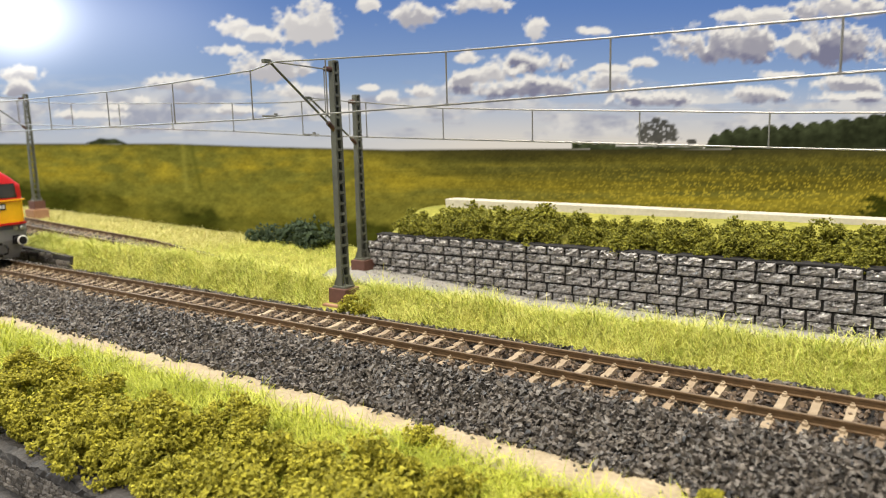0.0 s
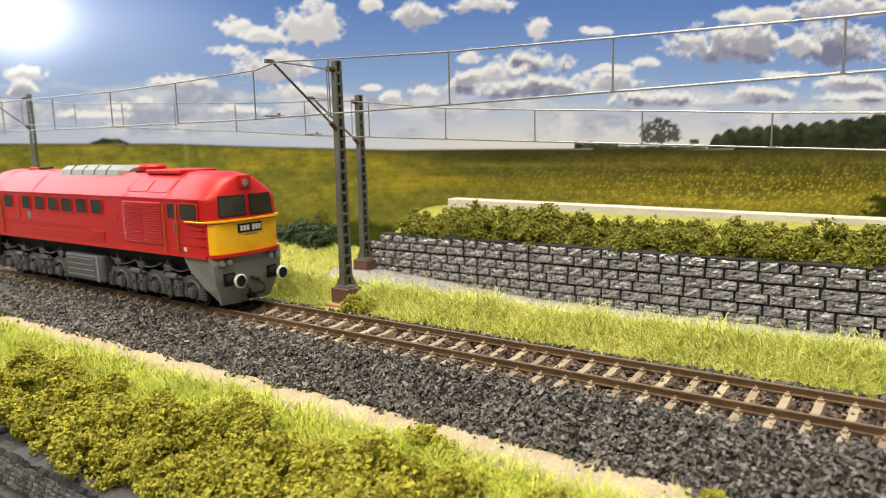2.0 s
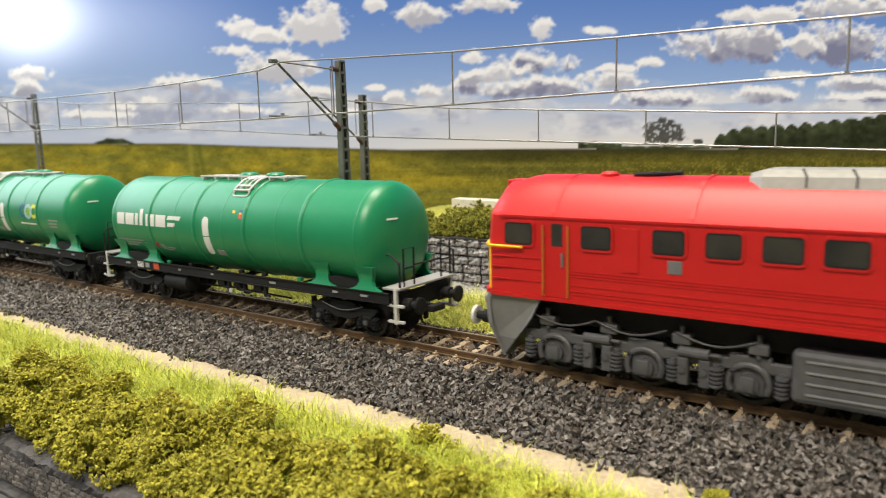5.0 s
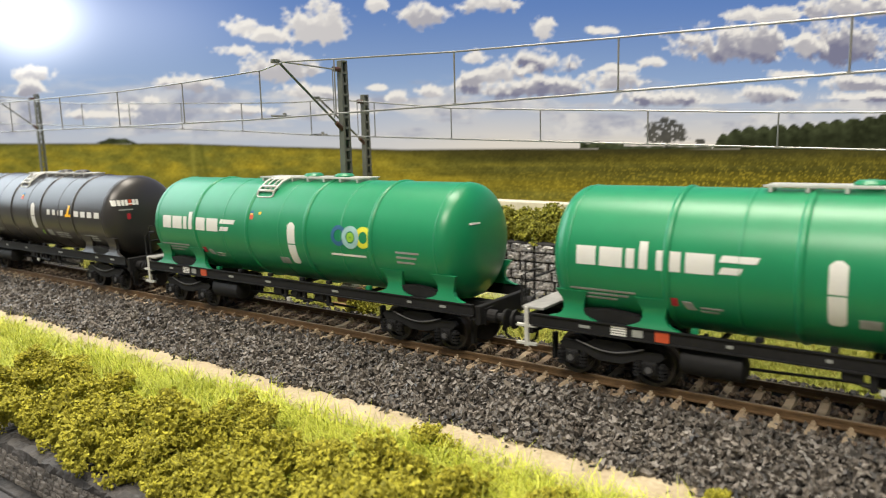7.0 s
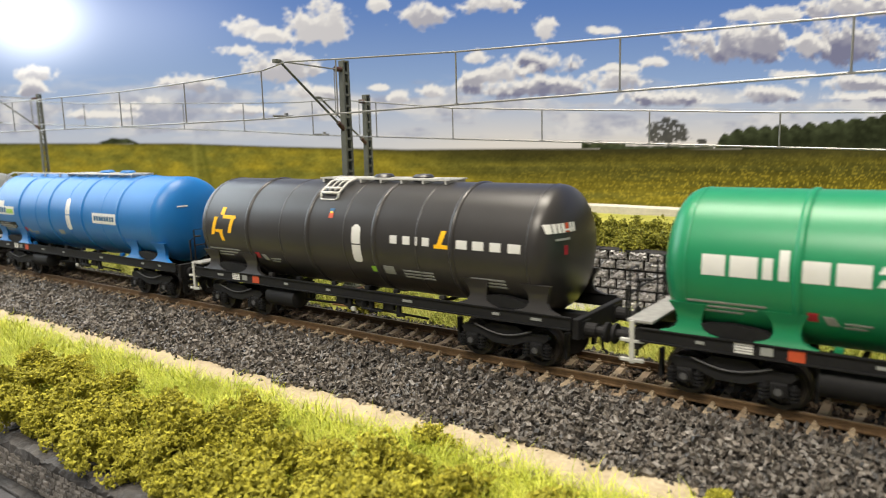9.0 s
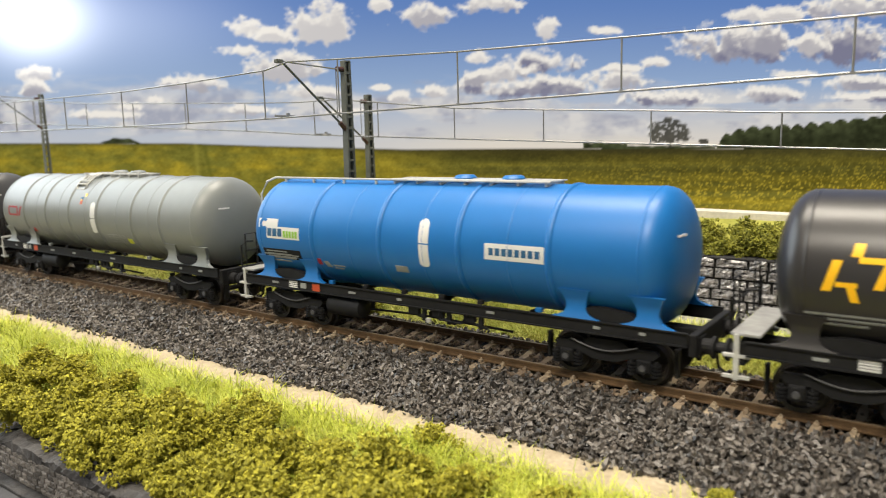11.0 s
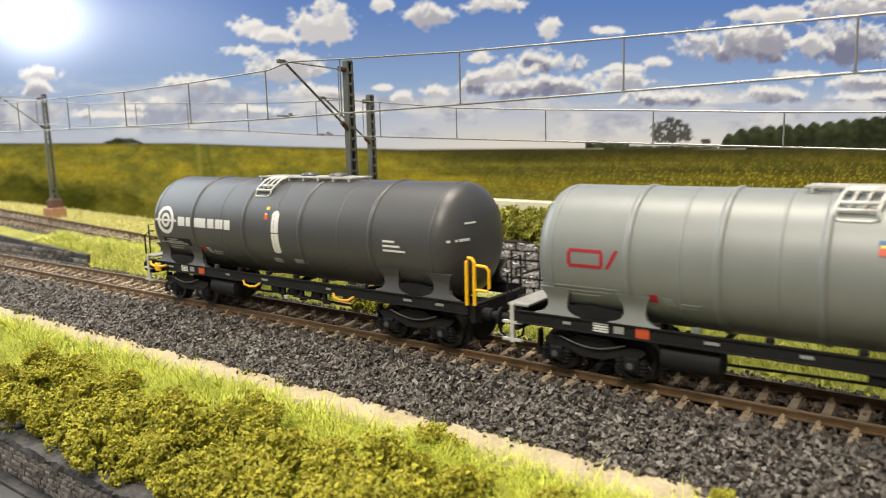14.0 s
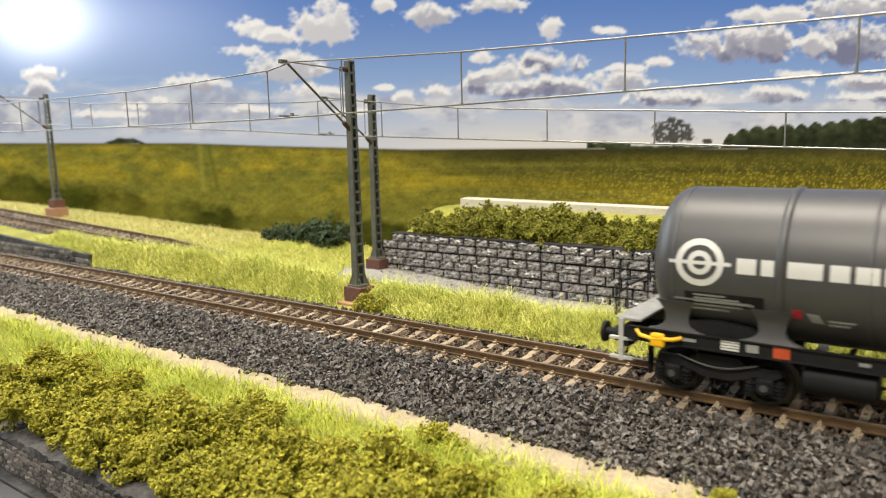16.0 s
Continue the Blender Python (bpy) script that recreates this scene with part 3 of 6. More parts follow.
def stone_wall():
    w = part("wall_stone", bx(-247, 1280, 100, 105, -22, 9.6), "mortar")
    tagged(w, "dark grey retaining wall of rough cut stone blocks", "wall", kind="structure")
    ramp = bmesh.new()
    vs = [ramp.verts.new(p) for p in ((-247, 100.2, 9.5), (-233, 100.2, 14.2), (1280, 100.2, 14.2), (1280, 100.2, 9.5), (-247, 105, 9.5), (-233, 105, 14.2), (1280, 105, 14.2), (1280, 105, 9.5))]
    for f in ((0, 1, 2, 3), (4, 7, 6, 5), (0, 4, 5, 1), (1, 5, 6, 2), (2, 6, 7, 3), (3, 7, 4, 0)):
        ramp.faces.new([vs[i] for i in f])
    part("upper_course", ramp, "mortar", w)
    rr = random.Random(5)
    kinds = (6.0, 7.5, 9.0, 11.0)
    H = 3.55
    meshes = stone_meshes([(k, H) for k in kinds], 1.15)
    for row in range(6):
        x = -247 + rr.uniform(-1, 3) + (8 if row == 5 else 0)
        z = -9.2 + row * 4.1 + rr.uniform(-0.15, 0.15)
        while x < 40:
            k = rr.choice(kinds)
            ob = hang("stone", rr.choice(meshes[k]), "stone", w)
            ob.location = ((x + k / 2) * MM, (99.9 + rr.uniform(-0.25, 0.1)) * MM, (z + H / 2 + rr.uniform(-0.1, 0.1)) * MM)
            x += k + 0.95
    # capping strip, worn and wavy
    cap = bmesh.new()
    x = -240.0
    while x < 140:
        k = rr.uniform(10, 26)
        box(cap, x, x + k, 98.9, 106, 14.1, 15.3 + rr.uniform(-0.4, 0.3), 0.35)
        x += k + 0.1
    part("coping", cap, "mortar", w, "dark wavy coping strip")


stone_wall()


def low_wall():
    """Low wall that holds the climbing back track beside the front track."""
    w = empty("wall_low", -700, 27, -6)
    tagged(w, "low dark grey retaining wall beside the track", "wall", kind="structure")
    bm = bmesh.new()
    vs = []
    for x in np.arange(-1756, -395, 12.0):
        t = float(rail2(x)) - 4.6
        vs.append([bm.verts.new((x + 700, yy, zz + 6)) for yy, zz in ((-1.5, -7), (-1.2, t), (1.5, t), (1.5, -7))])
    for p, q in zip(vs, vs[1:]):
        for i in range(3):
            bm.faces.new((p[i], p[i + 1], q[i + 1], q[i]))
    bm.faces.new(vs[0])
    bm.faces.new(vs[-1])
    part("core", bm, "fascia", w)
    me = stone_meshes([(7.0, 2.6)], 0.5)[7.0]
    rr = random.Random(3)
    for x in np.arange(-620, -400, 7.6):
        for k in range(3):
            z = -5.0 + k * 3.0
            if z + 2.2 < rail2(x) - 4.0:
                ob = hang("stone", rr.choice(me), "cobble", w)
                ob.location = ((x + 700 + (k % 2) * 3.5) * MM, -1.35 * MM, (z + 6) * MM)


low_wall()


def front_wall():
    """Plastered wall with rows of pavers below the front bank, with a road at its foot."""
    rr = random.Random(8)
    w = empty("wall_front", -150, -95, -30)
    tagged(w, "dark grey wall of small stones below the bushes", "wall", kind="structure")
    part("core", bx(-1600, 1420, -3, 4, -8, 12.8, 0.8), "fascia", w)
    led = bmesh.new()
    rows = []
    for x in np.arange(-300, 320, 1.5):
        j = 0.8 * math.sin(x * 0.21) + 0.5 * math.sin(x * 0.53 + 1) + rr.uniform(-0.5, 0.5)
        rows.append([led.verts.new((x, yy + rr.uniform(-0.25, 0.25), zz + rr.uniform(-0.35, 0.35))) for yy, zz in ((-3.1, 10.2 - j), (-3.5 + 0.2 * j, 11.4 - 0.6 * j), (-3.3 + 0.2 * j, 12.8 + 0.3 * j), (-1, 13.8 + 0.3 * j), (4, 13.6), (4, 9))])
    for p, q in zip(rows, rows[1:]):
        for k in range(6):
            led.faces.new((p[k], p[(k + 1) % 6], q[(k + 1) % 6], q[k]))
    part("ledge", led, "fascia", w, "rough dark ledge")
    me = stone_meshes([(2.7, 1.5)], 0.35)[2.7]
    for k in range(5):
        for i in range(46):
            ob = hang("stone", rr.choice(me), "cobble", w)
            ob.location = ((-120 + i * 3.0 + (k % 2) * 1.5) * MM, (-3.05 + rr.uniform(-0.1, 0.1)) * MM, (2.9 + k * 1.75) * MM)
    tagged(part("kerb", bx(-1760, 1280, -101.5, -98, -30, -28.0, 0.4), "fascia"), "grey kerb at the foot of the wall", "kerb", kind="structure")
    tagged(part("road", bx(-1760, 1280, -180, -101.5, -32, -29), "road"), "dark grey model road below the wall", "road", kind="structure")
    tagged(part("ground", bx(-1760, 1280, -260, 150, -42, -32), "fascia"), "plain layout base under the scenery", "ground", kind="structure")


front_wall()

# ---- tracks ----


def rail_bm(pts, y, head=True):
    """Rail of true section along (x, z) points: foot, web and head."""
    bm = bmesh.new()
    sec = [(-0.9, -2.1), (0.9, -2.1), (0.9, -1.8), (0.3, -1.6), (0.3, -0.75), (0.48, -0.6), (0.48, -0.08), (0.4, 0), (-0.4, 0), (-0.48, -0.08), (-0.48, -0.6), (-0.3, -0.75), (-0.3, -1.6), (-0.9, -1.8)]
    rings = [[bm.verts.new((x, y + a, z + b)) for a, b in sec] for x, z in pts]
    for p, q in zip(rings, rings[1:]):
        for i in range(len(sec)):
            bm.faces.new((p[i], p[(i + 1) % len(sec)], q[(i + 1) % len(sec)], q[i]))
    bm.faces.new(rings[0])
    bm.faces.new(rings[-1])
    return bm


def sleeper_mesh():
    bm = bmesh.new()
    # trapezoid ends, dipped middle, chairs at both rails
    sec = [(-15.2, -3.6, -2.5), (-14.6, -2.3, -2.15), (-5.0, -2.2, -2.15), (-3.0, -2.2, -2.6), (3.0, -2.2, -2.6), (5.0, -2.2, -2.15), (14.6, -2.3, -2.15), (15.2, -3.6, -2.5)]
    rings = []
    for y, _, zt in sec:
        rings.append([bm.verts.new(p) for p in ((-1.45, y, -4.2), (-1.0, y, zt), (1.0, y, zt), (1.45, y, -4.2))])
    for p, q in zip(rings, rings[1:]):
        for i in range(4):
            bm.faces.new((p[i], p[(i + 1) % 4], q[(i + 1) % 4], q[i]))
    bm.faces.new(rings[0])
    bm.faces.new(rings[-1])
    for y in (-8.6, 8.6):
        for s in (-1, 1):
            box(bm, -0.55, 0.55, y + s * 1.55 - 0.7, y + s * 1.55 + 0.7, -2.2, -1.45)
            box(bm, -0.3, 0.3, y + s * 1.2 - 0.25, y + s * 1.2 + 0.25, -1.5, -1.05)
    bmesh.ops.recalc_face_normals(bm, faces=bm.faces)
    me = bpy.data.meshes.new("sleeper")
    bm.to_mesh(me)
    bm.free()
    return me


def track(name, y, pts, label, x0, x1):
    t = empty(name, 0, y, 0)
    tagged(t, label, "railway track", kind="structure")
    for s in (-8.6, 8.6):
        rail = part("rail", rail_bm(pts, s), "rail", t)
        part("rail_head", rail_bm_top(pts, s), "railtop", rail, "worn shiny rail head")
    me = sleeper_mesh()
    # the stretches far from the viewer, joined
    v = np.array([q.co[:] for q in me.vertices])
    me.calc_loop_triangles()
    f = np.array([q.vertices[:] for q in me.loop_triangles])
    fx = np.concatenate([np.arange(x1 + 7.3, 1275, 7.3), np.arange(x0 - 3, -1755, -7.3)])
    fz = np.interp(fx, [p[0] for p in pts], [p[1] for p in pts])
    off = np.stack([fx, 0 * fx, fz], 1)
    far = fast_mesh("far_sleepers", (v[None] + off[:, None]).reshape(-1, 3), (f[None] + (np.arange(len(fx)) * len(v))[:, None, None]).reshape(-1, 3))
    hang("far_sleepers", far, "sleeper", t)["kind"] = "stuff"
    x = x1
    while x > x0:
        ob = hang("sleeper", me, "sleeper", t)
        z = np.interp(x, [p[0] for p in pts], [p[1] for p in pts])
        ob.location = (x * MM, 0, z * MM)
        x -= 7.3
    return t


def rail_bm_top(pts, y):
    bm = bmesh.new()
    rows = [[bm.verts.new((x, y - 0.38, z + 0.03)), bm.verts.new((x, y + 0.38, z + 0.03)), bm.verts.new((x, y + 0.38, z - 0.1)), bm.verts.new((x, y - 0.38, z - 0.1))] for x, z in pts]
    for p, q in zip(rows, rows[1:]):
        for i in range(4):
            bm.faces.new((p[i], p[(i + 1) % 4], q[(i + 1) % 4], q[i]))
    bm.faces.new(rows[0])
    bm.faces.new(rows[-1])
    return bm


track("track_front", 0, [(-1760, 0), (1280, 0)], "brown model rails on tan sleepers in dark ballast", -760, -17.4 + 7.3 * 22)
track("track_back", 63, [(x, float(rail2(x))) for x in (-1760, -1000, -390, -310, 0, 1280)], "brown model rails climbing behind the grass bank", -720, -150)

# ---- masts and overhead wires ----


def mast(x, y, z0, top, arm_y, contact, label):
    m = empty("catenary_mast", x, y, z0)
    tagged(m, label, "mast", "masts of the overhead line")
    h = top - z0
    for s in (-1, 1):
        bm = bmesh.new()
        # a tapering channel profile
        rings = []
        for zz, w, d in ((0, 2.5, 1.35), (h, 1.7, 1.2)):
            rings.append([bm.verts.new((dy, s * w + dx, zz)) for dx, dy in ((0, -d), (-s * 1.0, -d), (-s * 1.0, -d + 0.35), (-s * 0.3, -d + 0.35), (-s * 0.3, d - 0.35), (-s * 1.0, d - 0.35), (-s * 1.0, d), (0, d))])
        for i in range(8):
            bm.faces.new((rings[0][i], rings[0][(i + 1) % 8], rings[1][(i + 1) % 8], rings[1][i]))
        bm.faces.new(rings[0])
        bm.faces.new(rings[1])
        part("channel", bm, "mast", m)
    n = int(h / 4.1)
    for i in range(1, n):
        zz = i * h / n
        w = 2.5 + (1.7 - 2.5) * zz / h
        d = 1.35 + (1.2 - 1.35) * zz / h
        for s in (-1, 1):
            part("batten", bx(s * d - 0.18, s * d + 0.18, -w + 0.1, w - 0.1, zz - 0.5, zz + 0.5), "mast", m)
    part("head_plate", bx(-1.5, 1.5, -1.4, 1.4, h - 0.2, h + 0.5, 0.1), "mast", m)
    part("foot_plate", bx(-3.4, 3.4, -3, 3, -0.4, 0.4, 0.1), "mast", m)
    for sx in (-1, 1):
        for sy in (-1, 1):
            bm = bmesh.new()
            vs = [bm.verts.new(p) for p in ((sx * 2.0, sy * 1.6, 0.4), (sx * 3.2, sy * 2.4, 0.4), (sx * 1.9, sy * 1.5, 5.0))]
            ws = [bm.verts.new(v.co + Vector((0.0, 0.35, 0))) for v in vs]
            bm.faces.new(vs)
            bm.faces.new(ws[::-1])
            for i in range(3):
                bm.faces.new((vs[i], ws[i], ws[(i + 1) % 3], vs[(i + 1) % 3]))
            part("gusset", bm, "mast", m)
    part("plinth", bx(-4.6, 4.6, -4.2, 4.2, -7.5, -0.4, 0.25), "plinth", m, "brown brick plinth")
    part("footing", bx(-6.4, 6.4, -6.4, 5.4, -14, -6.6, 0.4), "brick", m, "pale orange brick footing")
    # cantilever: tie, strut, insulators, registration arm
    dy = arm_y - y
    ct = contact - z0
    tz = h - 3.0
    part("insulator", rod(bmesh.new(), (0, -1.6, tz), (0, -5.0, tz + 0.1), 1.0, 10), "insul", m, "brown ribbed insulator")
    part("tie", rod(bmesh.new(), (0, -4.5, tz), (0, dy, tz + 1.2), 0.3, 6), "wire", m)
    part("insulator", rod(bmesh.new(), (0, -1.3, ct - 4.5), (0, -4.6, ct - 1.8), 0.95, 10), "insul", m, "brown ribbed insulator")
    part("strut", rod(bmesh.new(), (0, -4.0, ct - 2.2), (0, dy + 1.5, tz + 1.0), 0.45, 6), "mast", m)
    part("clamp", bx(-0.8, 0.8, dy - 1.4, dy + 1.6, tz + 0.4, tz + 1.7, 0.1), "mast", m)
    bm = rod(bmesh.new(), (0, dy - 3.0, ct + 0.6), (0, dy + 6, ct + 0.5), 0.4, 6)
    box(bm, -0.5, 0.5, dy + 2.6, dy + 3.6, ct + 0.3, ct + 1.6)
    part("registration_arm", bm, "wire", m)
    part("drop_rod", rod(bmesh.new(), (0, -5.5, tz), (0, -5.5, ct), 0.22, 6), "wire", m)
    return m


mast(-202.4, 34, 3.4, 92.1, 0.0, 70.6, "grey-green lattice mast on a brown brick plinth on grass")
mast(-247.0, 96, 2.0, 83.3, 63.0, 64.3, "grey-green lattice mast at the end of the stone wall")
mast(-577.0, 96, 22.0, 101.0, 63.0, 80.0, "grey-green lattice mast in the distance behind the back track")


def overhead(y, contact, carrier, droppers, x_ends, label):
    o = empty("overhead_wire", 0, y, 0)
    tagged(o, label, "overhead wire")
    xs = sorted(set([x_ends[0], x_ends[1]] + list(droppers) + [c[0] for c in carrier]))
    cz = lambda x: float(np.interp(x, [c[0] for c in contact], [c[1] for c in contact]))
    mz = lambda x: float(np.interp(x, [c[0] for c in carrier], [c[1] for c in carrier]))
    part("contact_wire", path_rod(bmesh.new(), [(x, 0, cz(x)) for x in xs], 0.3), "wire", o)
    part("carrier_wire", path_rod(bmesh.new(), [(x, 0, mz(x)) for x in xs], 0.27), "wire", o)
    for x in droppers:
        bm = rod(bmesh.new(), (x, 0, cz(x)), (x, 0, mz(x)), 0.27, 6)
        box(bm, x - 0.5, x + 0.5, -0.3, 0.3, cz(x) - 0.3, cz(x) + 0.4)
        part("dropper", bm, "wire", o)


overhead(0, [(-540, 71.0), (-305, 70.2), (-212, 70.3), (-125, 71.7), (-22, 73.7), (150, 76)],
         [(-540, 88), (-420, 85.5), (-303, 85.1), (-256, 86.0), (-210, 87.5), (-197.7, 89.6), (-173.8, 88.6), (-125, 86.8), (-75, 86.0), (-23, 85.4), (60, 86), (150, 90)],
         [-458, -405, -354, -304.5, -257.5, -211, -173.8, -125.4, -74.8, -23, 30, 82, 130], (-540, 150), "grey overhead wire with droppers above the front track")
overhead(63, [(-577, 80.0), (-452, 74.5), (-300, 67.6), (-251, 64.6), (-172, 61.4), (-49, 56.6), (150, 49)],
         [(-577, 97), (-452, 88.1), (-300, 81.4), (-262, 80), (-235, 80), (-172, 73.6), (-131, 71.3), (-90, 69.3), (-49, 67.1), (60, 63), (150, 61)],
         [-520, -452, -400, -350, -300, -251, -212, -171.5, -131.2, -90.4, -49.5, -8, 34, 76, 118], (-577, 150), "grey overhead wire with droppers above the back track")

# ---- ballast, grass and bushes ----


def field_points(n, x0, x1, y0, y1):
    p = rng.random((n, 2)) * (x1 - x0, y1 - y0) + (x0, y0)
    return p


def with_land(p, dz=0.0):
    return np.column_stack([p, land(p[:, 0], p[:, 1]) + dz])


def stones():
    p = field_points(40000, -500, 40, -46, -10)
    edge = -41.5 + 2.2 * wob(p[:, 0], p[:, 1] * 0, 9, 1.0) + rng.normal(0, 1.0, len(p)) * rng.choice((1.0, 2.6), len(p), p=(0.85, 0.15))
    p = p[(p[:, 1] > edge) & ((p[:, 1] < -15.0) | (rng.random(len(p)) < 0.35))]
    q = field_points(3600, -520, 60, 14.5, 25)
    p = np.concatenate([p, q])
    pos = with_land(p, 0.25)
    pos[:, 2] += rng.uniform(-0.5, 0.95, len(p))
    me = scattered("ballast_stones", STONE_V, STONE_F, pos, rng.uniform(0.32, 0.8, len(p)), (1.4, 0.8, 0.66), 0.34)
    tagged(hang("ballast_stones", me, "ballast"), "loose dark grey ballast stones along the front track", "ballast", kind="stuff")
    p = field_points(11000, -520, 60, -15.5, 14.5)
    p = p[np.abs(np.abs(p[:, 1]) - 8.6) > 1.25]
    on = np.abs(((p[:, 0] + 17.4) % 7.3 + 3.65) % 7.3 - 3.65) < 1.3
    p = p[~on | (rng.random(len(p)) < 0.16)]
    pos = with_land(p, 0.2)
    pos[:, 2] += rng.uniform(-0.2, 0.75, len(p)) + 0.1
    me = scattered("track_stones", STONE_V, STONE_F, pos, rng.uniform(0.35, 0.8, len(p)), (1.15, 0.85, 0.7), 0.26)
    tagged(hang("track_stones", me, "brownstone"), "rusty brown ballast stones between the sleepers", "ballast", kind="stuff")
    p = field_points(5000, -720, -230, 45, 82)
    me = scattered("back_ballast", STONE_V, STONE_F, with_land(p, 0.1), rng.uniform(0.6, 1.1, len(p)), (1.1, 0.9, 0.7), 0.2)
    tagged(hang("back_ballast_stones", me, "ballast"), "loose brown-grey ballast stones along the back track", "ballast", kind="stuff")
    p = field_points(900, -240, 60, 86, 99)
    me = scattered("gravel", STONE_V, STONE_F, with_land(p, 0.1), rng.uniform(0.2, 0.6, len(p)), (1, 1, 0.7), 0.2)
    tagged(hang("gravel_chips", me, "gravel"), "grey gravel chips at the wall foot", "gravel", kind="stuff")


stones()


def grass():
    # front bank
    p = field_points(32000, -335, 10, -78, -48.5)
    edge = -50.5 + 2.0 * wob(p[:, 0], p[:, 1] * 0, 11, 4.0) + rng.normal(0, 1.0, len(p))
    p = p[p[:, 1] < edge]
    tagged(hang("front_grass", blades("front_grass", with_land(p, -0.2), 8.4, 1.5, 0.19), "grass"), "bright yellow-green static grass on the front bank", "grass", kind="stuff")
    # bank between the tracks
    p = field_points(48000, -470, 20, 22, 47)
    edge = 25.2 + 1.8 * wob(p[:, 0], p[:, 1] * 0, 13, 2.0) + rng.normal(0, 0.8, len(p))
    bare = (np.abs(p[:, 0] + 202.4) < 7.5) & (p[:, 1] < 42)
    p = p[(p[:, 1] > edge) & ~bare & (p[:, 0] > -395 - (p[:, 1] > 29) * 80)]
    tagged(hang("bank_grass", blades("bank_grass", with_land(p, -0.2), 8.2, 1.5, 0.19), "drygrass"), "yellow-green static grass on the bank between the tracks", "grass", kind="stuff")
    # strip before the backdrop
    p = field_points(18500, -760, -255, 84, 148)
    p = p[p[:, 1] > 88 + rng.normal(0, 1.5, len(p))]
    green = p[:, 0] > -372 + rng.normal(0, 8, len(p))
    tagged(hang("verge_grass", blades("verge_grass", with_land(p[green], -0.2), 4.6, 1.3, 0.24), "drygrass"), "green grass verge before the dark bushes", "grass", kind="stuff")
    p = p[~green]
    tagged(hang("far_grass", blades("far_grass", with_land(p, -0.2), 4.2, 1.1, 0.28), "palegrass"), "pale yellow-green grass strip behind the back track", "grass", kind="stuff")


grass()


CRUMB_V = np.array([(1, 0, 0), (-0.5, 0.87, 0), (-0.5, -0.87, 0), (0, 0, 1), (0, 0, -1)], float)
CRUMB_F = np.array([(0, 1, 3), (1, 2, 3), (2, 0, 3), (1, 0, 4), (2, 1, 4), (0, 2, 4)])


def bush_mesh(name, r, h, crumbs, clumps, size):
    """A foam bush: knobbly lobes, each made of smaller lobes covered with crumbs."""
    c = rng.normal(size=(clumps, 3))
    c /= np.linalg.norm(c, axis=1)[:, None]
    c = c * (r * 0.72, r * 0.72, h * 0.36) * rng.uniform(0.55, 1.0, clumps)[:, None] + (0, 0, h * 0.5)
    rad = rng.uniform(0.26, 0.46, clumps) * r
    # knobs on the lobes
    knobs = clumps * 9
    k = rng.integers(0, clumps, knobs)
    d = rng.normal(size=(knobs, 3)) + (0, 0, 0.35)
    d /= np.linalg.norm(d, axis=1)[:, None]
    kc = c[k] + d * (rad[k] * 0.85)[:, None]
    kr = rad[k] * rng.uniform(0.3, 0.5, knobs)
    j = rng.integers(0, knobs, crumbs)
    e = rng.normal(size=(crumbs, 3))
    e /= np.linalg.norm(e, axis=1)[:, None]
    pos = kc[j] + e * (kr[j] * rng.uniform(0.75, 1.15, crumbs))[:, None]
    pos = pos[pos[:, 2] > -1.0]
    return scattered(name, CRUMB_V, CRUMB_F, pos, rng.uniform(0.5, 1.25, len(pos)) * size, (1, 1, 0.9), 0.3)


def bushes():
    rr = random.Random(11)
    front = [bush_mesh("bush", 8.5, 12, 1300, 9, 0.58) for _ in range(6)]
    hedge = [bush_mesh("hedge_bush", 11, 13, 1150, 11, 0.76) for _ in range(4)]
    dark = [bush_mesh("dark_bush", 12, 12, 700, 9, 1.0) for _ in range(2)]

    def put(me, mat_name, x, y, z, s, label, cat, group):
        ob = hang("bush", me, mat_name)
        ob.matrix_basis = Matrix.LocRotScale((x * MM, y * MM, z * MM), Euler((rr.uniform(-0.2, 0.2), rr.uniform(-0.2, 0.2), rr.uniform(0, 6.28))), (s, s, s * rr.uniform(0.85, 1.1)))
        tagged(ob, label, cat, group)

    x = -252.0
    while x < -12:
        for y, s in ((-91, 0.9), (-85, 1.0), (-77, 0.95), (-68, 0.75)):
            yy = y + rr.uniform(-3, 3)
            if y == -68 and rr.random() < (0.5 if x < -120 else 0.1):
                continue
            xx = x + rr.uniform(-4, 4)
            put(rr.choice(front), "foam", xx, yy, float(land(xx, yy)) - 1.5, s * rr.uniform(0.8, 1.25), "olive green foam bush on the front bank", "bush", "bushes of the front bank")
        x += 9.0
    put(front[0], "foam", -96, -51, -10.5, 0.72, "small olive foam bush beside the sand path", "bush", "")
    put(front[1], "foam", -35, -45, -10, 0.42, "small olive foam bush beside the sand path", "bush", "")
    put(front[2], "foam", -187, 25, -7.5, 0.85, "small olive foam bush against the mast plinth", "bush", "")
    x = -226.0
    while x < 16:
        for y in (108, 119):
            s = rr.uniform(0.75, 1.0) * (1.05 if -200 < x < -150 else 0.9)
            put(rr.choice(hedge), "hedge", x + rr.uniform(-4, 4), y + rr.uniform(-2, 2), float(land(x, y)) - 2.5, s, "green foam hedge bush above the stone wall", "hedge bush", "hedge above the wall")
        x += 9.0
    for x, y, s in ((-375, 138, 0.9), (-358, 140, 1.0), (-338, 142, 1.3), (-322, 143, 1.2)):
        put(rr.choice(dark), "darkbush", x, y, float(land(x, y)) - 2, s, "dark green bush before the backdrop", "bush", "dark bushes before the backdrop")


